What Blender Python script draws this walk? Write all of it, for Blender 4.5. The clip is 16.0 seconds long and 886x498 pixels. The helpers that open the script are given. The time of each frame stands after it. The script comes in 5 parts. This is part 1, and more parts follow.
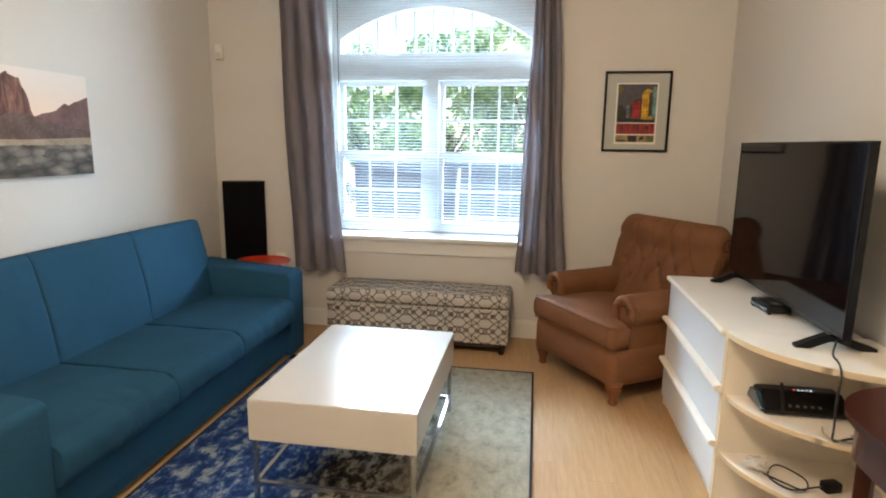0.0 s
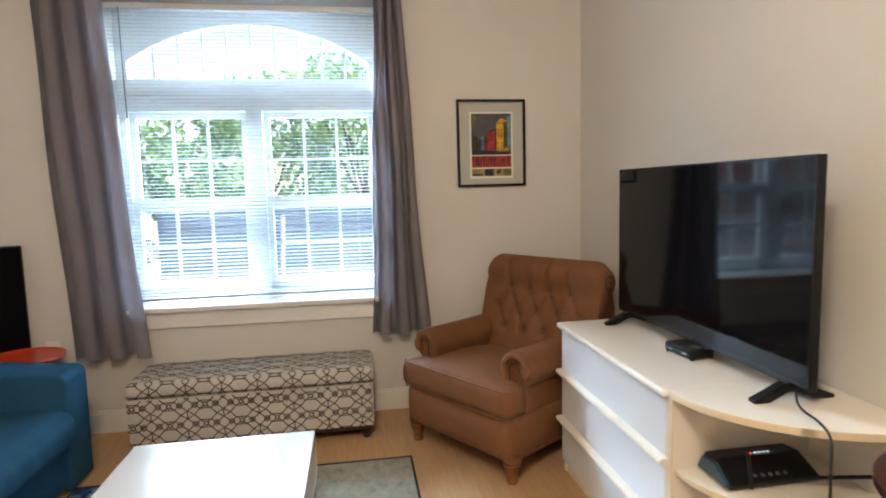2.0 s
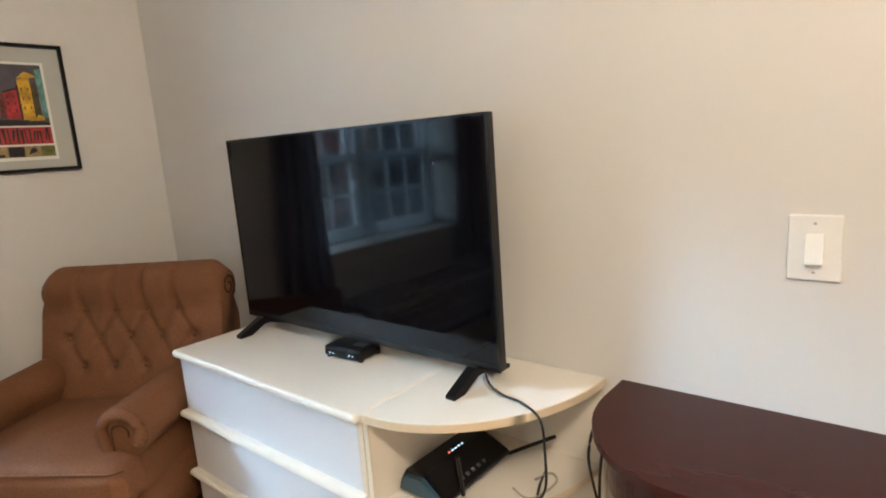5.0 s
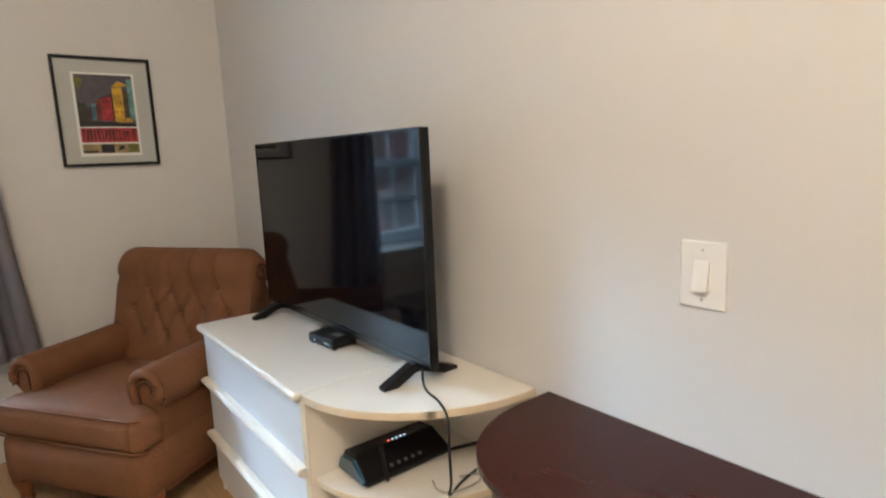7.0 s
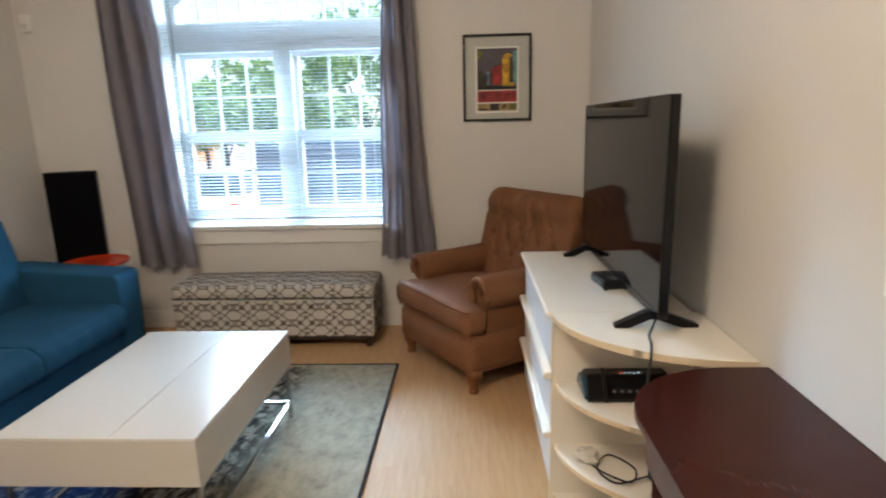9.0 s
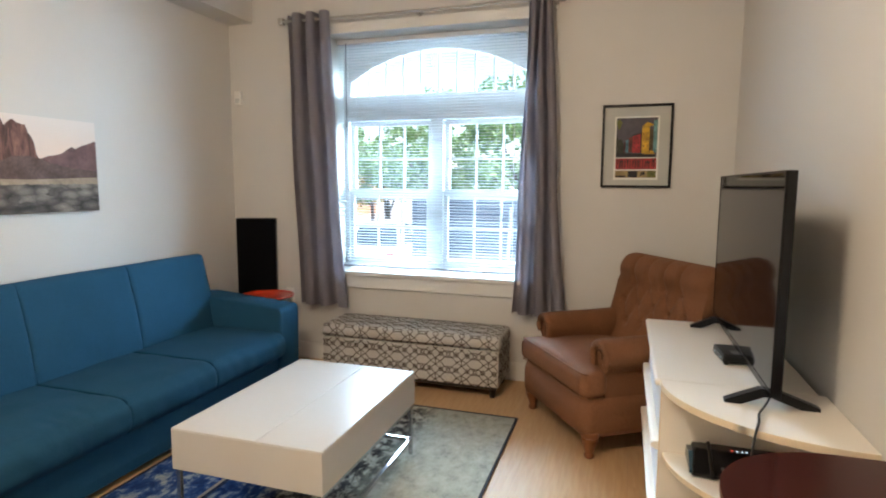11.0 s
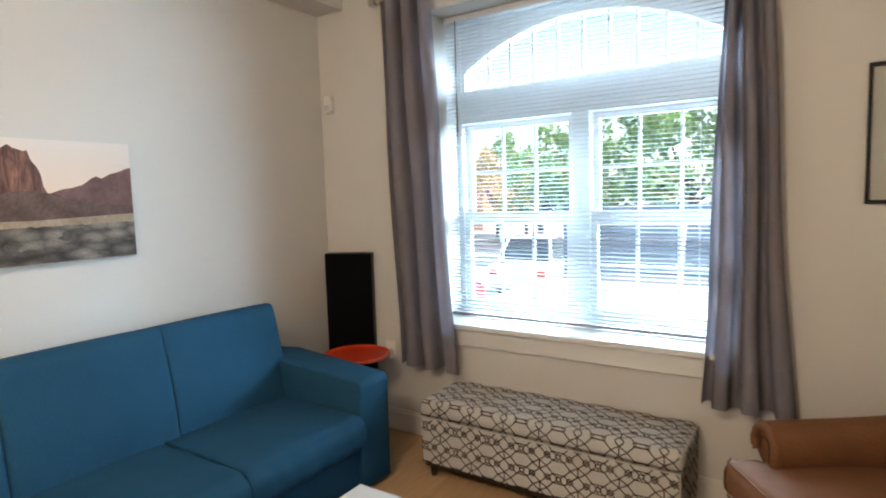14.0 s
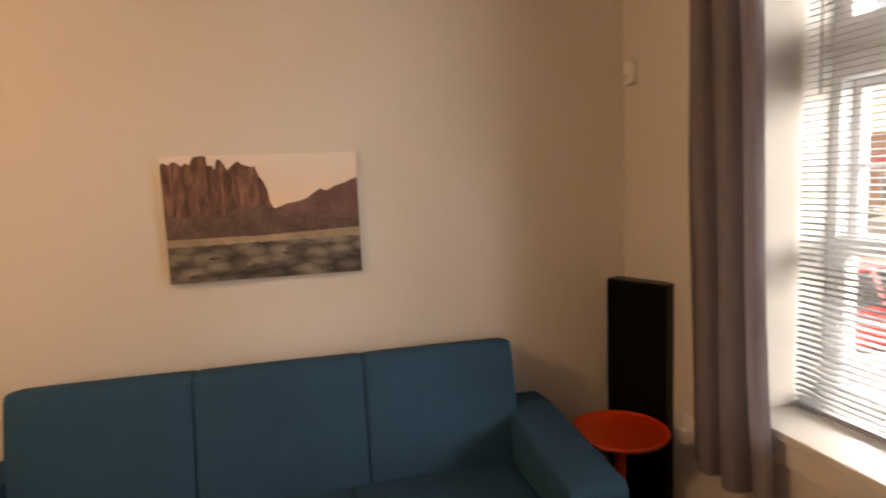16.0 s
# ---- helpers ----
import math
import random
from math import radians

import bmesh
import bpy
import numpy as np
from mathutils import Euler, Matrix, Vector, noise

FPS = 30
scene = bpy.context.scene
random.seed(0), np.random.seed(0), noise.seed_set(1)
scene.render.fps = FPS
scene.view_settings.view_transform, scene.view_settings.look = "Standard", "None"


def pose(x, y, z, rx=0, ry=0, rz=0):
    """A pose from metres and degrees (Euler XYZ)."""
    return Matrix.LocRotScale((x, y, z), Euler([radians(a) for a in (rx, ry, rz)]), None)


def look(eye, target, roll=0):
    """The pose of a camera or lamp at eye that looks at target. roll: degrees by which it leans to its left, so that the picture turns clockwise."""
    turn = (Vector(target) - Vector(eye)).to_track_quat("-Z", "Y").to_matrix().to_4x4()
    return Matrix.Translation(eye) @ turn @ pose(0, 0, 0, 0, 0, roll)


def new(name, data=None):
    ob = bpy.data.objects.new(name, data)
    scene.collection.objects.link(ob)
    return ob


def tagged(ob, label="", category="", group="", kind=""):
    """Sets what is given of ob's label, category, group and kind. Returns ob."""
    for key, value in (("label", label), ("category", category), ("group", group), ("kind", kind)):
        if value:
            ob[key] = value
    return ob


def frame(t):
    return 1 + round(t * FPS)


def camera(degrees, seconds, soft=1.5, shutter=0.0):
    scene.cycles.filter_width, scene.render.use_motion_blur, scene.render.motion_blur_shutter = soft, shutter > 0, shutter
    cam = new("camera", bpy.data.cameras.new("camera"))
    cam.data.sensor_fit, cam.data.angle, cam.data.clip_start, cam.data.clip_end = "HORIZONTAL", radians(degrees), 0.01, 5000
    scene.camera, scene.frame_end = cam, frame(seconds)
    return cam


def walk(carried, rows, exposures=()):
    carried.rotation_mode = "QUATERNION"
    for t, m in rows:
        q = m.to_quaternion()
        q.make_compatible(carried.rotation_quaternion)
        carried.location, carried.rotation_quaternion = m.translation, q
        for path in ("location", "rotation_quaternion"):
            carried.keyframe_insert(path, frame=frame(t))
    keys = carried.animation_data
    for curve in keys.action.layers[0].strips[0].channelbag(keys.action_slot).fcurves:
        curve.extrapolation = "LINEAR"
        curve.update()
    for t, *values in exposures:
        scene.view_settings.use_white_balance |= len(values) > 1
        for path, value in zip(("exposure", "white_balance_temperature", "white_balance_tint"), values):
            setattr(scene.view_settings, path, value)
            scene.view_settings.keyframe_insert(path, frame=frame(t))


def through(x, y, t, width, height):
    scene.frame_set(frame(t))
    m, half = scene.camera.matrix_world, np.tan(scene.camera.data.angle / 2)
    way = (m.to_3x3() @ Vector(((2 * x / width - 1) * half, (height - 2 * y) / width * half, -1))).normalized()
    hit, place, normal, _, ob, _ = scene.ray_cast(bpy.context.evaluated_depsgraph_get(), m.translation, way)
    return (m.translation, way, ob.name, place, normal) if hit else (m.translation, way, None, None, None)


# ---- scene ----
cam = camera(75.5, 16.0, soft=1.9, shutter=0.4)
PATH = [
    (0, (0.019, -0.024, 1.393), (-0.291, 1.919, 1.035), 0.8),
    (0.5, (-0.02, 0.133, 1.346), (-0.298, 2.092, 1.052), 0.2),
    (1, (-0.049, 0.283, 1.34), (-0.176, 2.264, 1.102), 0.6),
    (1.5, (-0.125, 0.447, 1.375), (0.065, 2.428, 1.171), -1.3),
    (2, (-0.178, 0.597, 1.358), (0.12, 2.564, 1.149), -1.5),
    (2.5, (-0.192, 0.808, 1.349), (0.07, 2.781, 1.154), -2.3),
    (3, (-0.124, 0.987, 1.362), (0.179, 2.952, 1.147), -0.2),
    (3.5, (-0.101, 1.092, 1.344), (0.581, 2.952, 1.069), -1.5),
    (4, (-0.067, 1.178, 1.376), (1.093, 2.774, 1.069), -3.4),
    (4.5, (-0.099, 1.199, 1.367), (1.421, 2.452, 1.022), -4.0),
    (6.8, (0.094, 0.781, 1.34), (1.356, 2.287, 0.965), -3.0),
    (7, (0.163, 0.758, 1.351), (1.374, 2.316, 1.027), -2.4),
    (7.5, (0.294, 0.679, 1.362), (1.241, 2.413, 1.053), -2.9),
    (8, (0.42, 0.524, 1.35), (0.982, 2.409, 0.992), -0.4),
    (8.5, (0.469, 0.371, 1.345), (0.742, 2.307, 0.92), 0.3),
    (9, (0.474, 0.314, 1.361), (0.382, 2.265, 0.931), -1.4),
    (9.5, (0.461, 0.218, 1.38), (0.208, 2.158, 0.968), -0.5),
    (10, (0.452, 0.122, 1.39), (0.162, 2.06, 0.993), 0.9),
    (10.2, (0.484, 0.129, 1.373), (0.137, 2.069, 1.036), 0.9),
    (12.3, (0.66, 0.381, 1.486), (-0.147, 2.203, 1.313), 0.4),
    (12.5, (0.633, 0.46, 1.509), (-0.181, 2.28, 1.347), 0.3),
    (13, (0.501, 0.707, 1.492), (-0.327, 2.52, 1.321), -0.4),
    (13.5, (0.444, 1.048, 1.455), (-0.533, 2.783, 1.263), -1.0),
    (14, (0.305, 1.339, 1.442), (-0.79, 3.003, 1.258), -1.7),
    (14.5, (0.257, 1.66, 1.52), (-0.982, 3.221, 1.354), -0.5),
    (15, (0.255, 1.999, 1.528), (-1.257, 3.293, 1.333), -0.8),
    (15.5, (0.181, 2.284, 1.549), (-1.577, 3.208, 1.313), -1.6),
    (16, (0.104, 2.566, 1.576), (-1.829, 3.021, 1.346), -2.4),
]
EXPOSURES = [
    (0.0, 2.82, 6450, 10), (1.0, 2.77, 6200, 10), (2.5, 2.95, 6150, 10), (3.0, 2.87, 6700, 10), (3.5, 2.90, 7100, 11), (4.0, 2.84, 6900, 12), (4.5, 2.97, 6000, 8), (7.0, 2.80, 5650, 8), (7.5, 2.70, 5750, 8), (8.5, 2.64, 5900, 9), (10.2, 2.72, 6000, 10),
    (12.3, 2.84, 6200, 9), (13.8, 2.87, 6250, 10), (14.5, 2.19, 6400, 9), (15.0, 2.03, 8500, 21), (15.5, 1.91, 11900, 40), (16.0, 2.00, 11100, 33),
]
walk(cam, [(t, look(eye, target, roll)) for t, eye, target, roll in PATH], EXPOSURES)

# ---- plan (metres) ----
XL, XR, YS, YN, ZC = -2.40, 1.24, -0.95, 4.07, 2.83
WX0, WX1, WZ0, WZ1 = -1.56, 0.0, 0.72, 2.47      # window opening
WALL_T = 0.42

# ---- world and light ----
SUN_EL, SUN_AZ = 58.0, 100.0
world = bpy.data.worlds.new("sky")
scene.world = world
world.use_nodes = True
wn = world.node_tree.nodes
sky = wn.new("ShaderNodeTexSky")
sky.sky_type = 'NISHITA'
sky.sun_disc = False
sky.sun_elevation, sky.sun_rotation = radians(SUN_EL), radians(SUN_AZ)
wn["Background"].inputs["Strength"].default_value = 0.075
world.node_tree.links.new(sky.outputs[0], wn["Background"].inputs["Color"])

sun = new("sun", bpy.data.lights.new("sun", "SUN"))
sun.data.energy, sun.data.angle, sun.data.color = 2.8, radians(0.5), (1.0, 0.95, 0.88)
sd = Vector((math.sin(radians(SUN_AZ)) * math.cos(radians(SUN_EL)), math.cos(radians(SUN_AZ)) * math.cos(radians(SUN_EL)), math.sin(radians(SUN_EL))))
sun.matrix_world = look(sd * 40, (0, 0, 0))

# unseen area lamps added outside, standing in for sky light through the window opening
def sky_fill(eye, target, width, height, watts):
    lamp = new("sky_fill_lamp", bpy.data.lights.new("sky_fill_lamp", "AREA"))
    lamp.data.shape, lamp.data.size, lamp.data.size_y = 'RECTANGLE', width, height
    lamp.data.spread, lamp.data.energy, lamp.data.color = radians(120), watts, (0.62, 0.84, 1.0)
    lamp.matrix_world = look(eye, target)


sky_fill((-5.0, 8.8, 5.1), (-0.78, 4.3, 1.8), 9.0, 1.4, 1150.0)
sky_fill((4.6, 8.0, 2.6), (-0.78, 4.3, 1.7), 6.0, 2.6, 225.0)

# the ceiling light of the entry, behind the walker
bulb = new("ceiling_bulb", bpy.data.lights.new("ceiling_bulb", "POINT"))
bulb.data.shadow_soft_size, bulb.data.energy, bulb.data.color = 0.22, 15.5, (1.0, 0.79, 0.56)
bulb.matrix_world = pose(-0.40, 0.60, ZC - 0.24)


# ---- materials ----
def nodes_of(name):
    m = bpy.data.materials.new(name)
    m.use_nodes = True
    nt = m.node_tree
    return m, nt, nt.nodes["Principled BSDF"]


def add(nt, kind, **kw):
    n = nt.nodes.new(kind)
    for k, v in kw.items():
        if k in n.inputs:
            n.inputs[k].default_value = v
    return n


def ramp(nt, src, stops):
    r = nt.nodes.new("ShaderNodeValToRGB")
    els = r.color_ramp.elements
    while len(els) < len(stops):
        els.new(0.5)
    for e, (p, c) in zip(els, stops):
        e.position, e.color = p, (*c, 1)
    nt.links.new(src, r.inputs[0])
    return r


def coords(nt, scale=(1, 1, 1)):
    tc = nt.nodes.new("ShaderNodeTexCoord")
    mp = nt.nodes.new("ShaderNodeMapping")
    mp.inputs["Scale"].default_value = scale
    nt.links.new(tc.outputs["Object"], mp.inputs[0])
    return mp.outputs[0]


def mix(nt, fac, a, b, kind='MIX'):
    m = nt.nodes.new("ShaderNodeMix")
    m.data_type, m.blend_type = 'RGBA', kind
    for sock, v in ((m.inputs[0], fac), (m.inputs[6], a), (m.inputs[7], b)):
        if isinstance(v, (int, float)):
            sock.default_value = v
        elif isinstance(v, tuple):
            sock.default_value = (*v, 1)
        else:
            nt.links.new(v, sock)
    return m.outputs[2]


def surface(name, colour, rough=0.5, metal=0.0, coarse=3.0, fine=60.0, vary=0.08, bump=0.1, dist=0.002, coat=0.0, sheen=0.0, stretch=(1, 1, 1), spec=0.5):
    """A painted, moulded or woven surface: colour with drift at two scales and fine relief."""
    m, nt, p = nodes_of(name)
    co = coords(nt, stretch)
    n1 = add(nt, "ShaderNodeTexNoise", Scale=coarse, Detail=4.0)
    n2 = add(nt, "ShaderNodeTexNoise", Scale=fine, Detail=3.0)
    for n in (n1, n2):
        nt.links.new(co, n.inputs["Vector"])
    lo = tuple(c * (1 - vary) for c in colour)
    hi = tuple(min(1, c * (1 + vary)) for c in colour)
    r1 = ramp(nt, n1.outputs[0], [(0.3, lo), (0.7, hi)])
    r2 = ramp(nt, n2.outputs[0], [(0.3, (1 - vary,) * 3), (0.7, (1, 1, 1))])
    nt.links.new(mix(nt, 1.0, r1.outputs[0], r2.outputs[0], 'MULTIPLY'), p.inputs["Base Color"])
    p.inputs["Roughness"].default_value, p.inputs["Metallic"].default_value = rough, metal
    p.inputs["Coat Weight"].default_value = coat
    p.inputs["Sheen Weight"].default_value = sheen
    p.inputs["Specular IOR Level"].default_value = spec
    if bump:
        b = add(nt, "ShaderNodeBump", Strength=bump, Distance=dist)
        nt.links.new(n2.outputs[0], b.inputs["Height"])
        nt.links.new(b.outputs[0], p.inputs["Normal"])
    return m


def weave(name, colour, dark, scale=420.0, rough=0.9, vary=0.1, sheen=0.0, spec=0.12):
    """Plain-woven cloth: two crossed thread waves under a soft colour drift."""
    m, nt, p = nodes_of(name)
    co = coords(nt)
    n1 = add(nt, "ShaderNodeTexNoise", Scale=5.0, Detail=5.0)
    n2 = add(nt, "ShaderNodeTexNoise", Scale=scale, Detail=2.0)
    nt.links.new(co, n1.inputs["Vector"])
    nt.links.new(co, n2.inputs["Vector"])
    base = ramp(nt, n1.outputs[0], [(0.3, tuple(c * (1 - vary) for c in colour)), (0.7, tuple(c * (1 + vary) for c in colour))])
    fac = ramp(nt, n2.outputs[0], [(0.35, (0, 0, 0)), (0.65, (1, 1, 1))])
    nt.links.new(mix(nt, fac.outputs[0], dark, base.outputs[0]), p.inputs["Base Color"])
    p.inputs["Roughness"].default_value = rough
    p.inputs["Sheen Weight"].default_value = sheen
    p.inputs["Specular IOR Level"].default_value = spec
    b = add(nt, "ShaderNodeBump", Strength=0.35, Distance=0.0015)
    nt.links.new(n2.outputs[0], b.inputs["Height"])
    n3 = add(nt, "ShaderNodeTexNoise", Scale=14.0, Detail=3.0)
    nt.links.new(co, n3.inputs["Vector"])
    b2 = add(nt, "ShaderNodeBump", Strength=0.25, Distance=0.006)
    nt.links.new(n3.outputs[0], b2.inputs["Height"])
    nt.links.new(b.outputs[0], b2.inputs["Normal"])
    nt.links.new(b2.outputs[0], p.inputs["Normal"])
    return m


def wood_floor():
    m, nt, p = nodes_of("oak_floor")
    co = coords(nt, (9.0, 0.8, 1.0))
    n = add(nt, "ShaderNodeTexNoise", Scale=6.0, Detail=6.0, Distortion=0.6)
    nt.links.new(co, n.inputs["Vector"])
    info = nt.nodes.new("ShaderNodeObjectInfo")
    r = ramp(nt, n.outputs[0], [(0.3, (0.47, 0.288, 0.140)), (0.7, (0.54, 0.350, 0.183))])
    tone = ramp(nt, info.outputs["Random"], [(0.0, (0.97, 0.965, 0.96)), (1.0, (1.0, 1.0, 1.0))])
    nt.links.new(mix(nt, 1.0, r.outputs[0], tone.outputs[0], 'MULTIPLY'), p.inputs["Base Color"])
    p.inputs["Roughness"].default_value = 0.52
    p.inputs["Specular IOR Level"].default_value = 0.3
    b = add(nt, "ShaderNodeBump", Strength=0.06, Distance=0.001)
    nt.links.new(n.outputs[0], b.inputs["Height"])
    nt.links.new(b.outputs[0], p.inputs["Normal"])
    return m


def rug_pile():
    """Worn abstract rug: navy and white at one side, dark streaks in the middle, pale grey-green at the other."""
    m, nt, p = nodes_of("rug_pile")
    tc = nt.nodes.new("ShaderNodeTexCoord")
    sep = nt.nodes.new("ShaderNodeSeparateXYZ")
    nt.links.new(tc.outputs["Object"], sep.inputs[0])
    warp = add(nt, "ShaderNodeTexNoise", Scale=4.0, Detail=6.0, Roughness=0.7)
    nt.links.new(tc.outputs["Object"], warp.inputs["Vector"])
    addn = nt.nodes.new("ShaderNodeMath")
    addn.operation = 'MULTIPLY_ADD'
    addn.inputs[1].default_value = 0.35
    nt.links.new(warp.outputs[0], addn.inputs[0])
    nt.links.new(sep.outputs["X"], addn.inputs[2])
    pos = nt.nodes.new("ShaderNodeMapRange")
    pos.inputs["From Min"].default_value, pos.inputs["From Max"].default_value = -0.63, 0.97
    nt.links.new(addn.outputs[0], pos.inputs[0])
    mp = nt.nodes.new("ShaderNodeMapping")
    mp.inputs["Scale"].default_value = (17.0, 11.0, 1.0)
    nt.links.new(tc.outputs["Object"], mp.inputs[0])
    wear = add(nt, "ShaderNodeTexNoise", Scale=1.0, Detail=9.0, Roughness=0.74, Distortion=0.25)
    nt.links.new(mp.outputs[0], wear.inputs["Vector"])
    blue = ramp(nt, wear.outputs[0], [(0.42, (0.012, 0.032, 0.13)), (0.51, (0.028, 0.075, 0.23)), (0.58, (0.24, 0.29, 0.35)), (0.70, (0.45, 0.46, 0.45))])
    dark = ramp(nt, wear.outputs[0], [(0.40, (0.015, 0.014, 0.016)), (0.49, (0.07, 0.06, 0.05)), (0.54, (0.34, 0.31, 0.25)), (0.66, (0.52, 0.50, 0.42))])
    pale = ramp(nt, wear.outputs[0], [(0.30, (0.20, 0.20, 0.165)), (0.42, (0.34, 0.34, 0.28)), (0.55, (0.42, 0.415, 0.345)), (0.7, (0.49, 0.48, 0.41))])
    f1 = ramp(nt, pos.outputs[0], [(0.40, (0, 0, 0)), (0.46, (1, 1, 1))])
    f2 = ramp(nt, pos.outputs[0], [(0.62, (0, 0, 0)), (0.72, (1, 1, 1))])
    c = mix(nt, f2.outputs[0], mix(nt, f1.outputs[0], blue.outputs[0], dark.outputs[0]), pale.outputs[0])
    nt.links.new(c, p.inputs["Base Color"])
    p.inputs["Roughness"].default_value = 0.95
    p.inputs["Specular IOR Level"].default_value = 0.1
    fine = add(nt, "ShaderNodeTexNoise", Scale=700.0)
    nt.links.new(tc.outputs["Object"], fine.inputs["Vector"])
    b = add(nt, "ShaderNodeBump", Strength=0.5, Distance=0.003)
    nt.links.new(fine.outputs[0], b.inputs["Height"])
    nt.links.new(b.outputs[0], p.inputs["Normal"])
    return m


def clear_glass():
    m, nt, p = nodes_of("window_glass")
    nt.nodes.remove(p)
    out = nt.nodes["Material Output"]
    tr = nt.nodes.new("ShaderNodeBsdfTransparent")
    gl = add(nt, "ShaderNodeBsdfGlossy", Roughness=0.02)
    fr = add(nt, "ShaderNodeFresnel", IOR=1.45)
    mx = nt.nodes.new("ShaderNodeMixShader")
    nt.links.new(fr.outputs[0], mx.inputs[0])
    nt.links.new(tr.outputs[0], mx.inputs[1])
    nt.links.new(gl.outputs[0], mx.inputs[2])
    nt.links.new(mx.outputs[0], out.inputs[0])
    return m


def glow(name, colour, strength):
    m, nt, p = nodes_of(name)
    p.inputs["Base Color"].default_value = (*colour, 1)
    p.inputs["Emission Color"].default_value = (*colour, 1)
    p.inputs["Emission Strength"].default_value = strength
    return m


def thin_cloth(name, colour, through):
    """Cloth or plastic that lets a little light through."""
    m = weave(name, colour, tuple(c * 0.8 for c in colour), 500.0)
    nt = m.node_tree
    p, out = nt.nodes["Principled BSDF"], nt.nodes["Material Output"]
    tl = nt.nodes.new("ShaderNodeBsdfTranslucent")
    tl.inputs[0].default_value = (*colour, 1)
    mx = nt.nodes.new("ShaderNodeMixShader")
    mx.inputs[0].default_value = through
    nt.links.new(p.outputs[0], mx.inputs[1])
    nt.links.new(tl.outputs[0], mx.inputs[2])
    nt.links.new(mx.outputs[0], out.inputs[0])
    return m


M_WALL = surface("wall_paint", (0.66, 0.635, 0.60), 0.75, coarse=1.2, fine=220, vary=0.015, bump=0.12, dist=0.0008)
M_CEIL = surface("ceiling_paint", (0.76, 0.75, 0.73), 0.85, coarse=1.0, fine=200, vary=0.015, bump=0.1, dist=0.0008)
M_TRIM = surface("trim_paint", (0.76, 0.74, 0.70), 0.4, coarse=2.0, fine=90, vary=0.02, bump=0.04, dist=0.0005)
M_VINYL = surface("window_vinyl", (0.70, 0.71, 0.72), 0.35, coarse=2.0, fine=80, vary=0.02, bump=0.03)
M_SLAT = thin_cloth("blind_slat", (0.55, 0.60, 0.63), 0.22)
M_FLOOR = wood_floor()
M_RUG = rug_pile()
M_RUGEDGE = weave("rug_edge", (0.05, 0.055, 0.07), (0.02, 0.02, 0.03))
M_SOFA = weave("blue_upholstery", (0.024, 0.090, 0.165), (0.016, 0.063, 0.120), 380.0)
M_SOFASEAM = weave("blue_seam", (0.012, 0.06, 0.11), (0.008, 0.04, 0.08))
M_CHAIR = weave("brown_upholstery", (0.225, 0.098, 0.044), (0.165, 0.071, 0.032), 240.0, 0.72, vary=0.17, spec=0.22)
M_CHAIRSEAM = weave("brown_seam", (0.12, 0.055, 0.027), (0.09, 0.04, 0.02))
M_CURTAIN = thin_cloth("curtain_cloth", (0.42, 0.39, 0.425), 0.06)
M_LACQUER = surface("white_lacquer", (0.56, 0.545, 0.52), 0.20, coarse=1.5, fine=40, vary=0.01, bump=0.0, spec=0.30)
M_WHITE = surface("white_laminate", (0.79, 0.745, 0.665), 0.35, coarse=2.0, fine=120, vary=0.02, bump=0.03)
M_CREAM = surface("cream_edging", (0.73, 0.62, 0.45), 0.45, coarse=3.0, fine=60, vary=0.04, bump=0.03)
M_DRAWER = surface("drawer_front_paint", (0.72, 0.74, 0.77), 0.4, coarse=2.0, fine=100, vary=0.02, bump=0.03)
M_CHROME = surface("chrome", (0.55, 0.55, 0.56), 0.24, 1.0, vary=0.03, bump=0.0)
M_STEEL = surface("brushed_nickel", (0.52, 0.49, 0.45), 0.3, 1.0, fine=200, vary=0.05, bump=0.03)
M_BLACK = surface("black_plastic", (0.006, 0.006, 0.007), 0.35, fine=150, vary=0.1, bump=0.05, spec=0.25)
M_GRILLE = weave("speaker_cloth", (0.006, 0.006, 0.007), (0.003, 0.003, 0.004), 600.0, spec=0.05)
M_SCREEN = surface("tv_screen", (0.002, 0.002, 0.003), 0.06, vary=0.0, bump=0.0, spec=0.21)
M_BEZEL = surface("tv_bezel", (0.006, 0.006, 0.007), 0.22, vary=0.02, bump=0.0, spec=0.3)
M_DESK = surface("mahogany_veneer", (0.038, 0.0085, 0.006), 0.20, coarse=4.0, fine=30, vary=0.06, bump=0.0, spec=0.2, stretch=(6, 0.8, 6))
M_RED = surface("red_enamel", (0.55, 0.045, 0.012), 0.28, coarse=3.0, fine=50, vary=0.05, bump=0.02)
M_LEGWOOD = surface("turned_leg_wood", (0.22, 0.08, 0.028), 0.35, coarse=8, fine=50, vary=0.2, bump=0.05, stretch=(4, 4, 0.6))
M_DARKWOOD = surface("dark_foot_wood", (0.03, 0.018, 0.012), 0.45, vary=0.2)
M_BENCH = weave("bench_cloth", (0.62, 0.59, 0.54), (0.50, 0.47, 0.43), 420.0)
M_BENCHLINE = weave("bench_trellis_thread", (0.085, 0.052, 0.034), (0.06, 0.038, 0.026), 420.0)
M_PLATE = surface("switch_plastic", (0.80, 0.78, 0.74), 0.35, vary=0.01, bump=0.0)
M_PAPER = surface("mat_board", (0.50, 0.50, 0.46), 0.9, coarse=6, fine=120, vary=0.03, bump=0.03)
M_PRINTWHITE = surface("print_border", (0.78, 0.77, 0.70), 0.8, vary=0.02, bump=0.0)
M_GLASS = clear_glass()


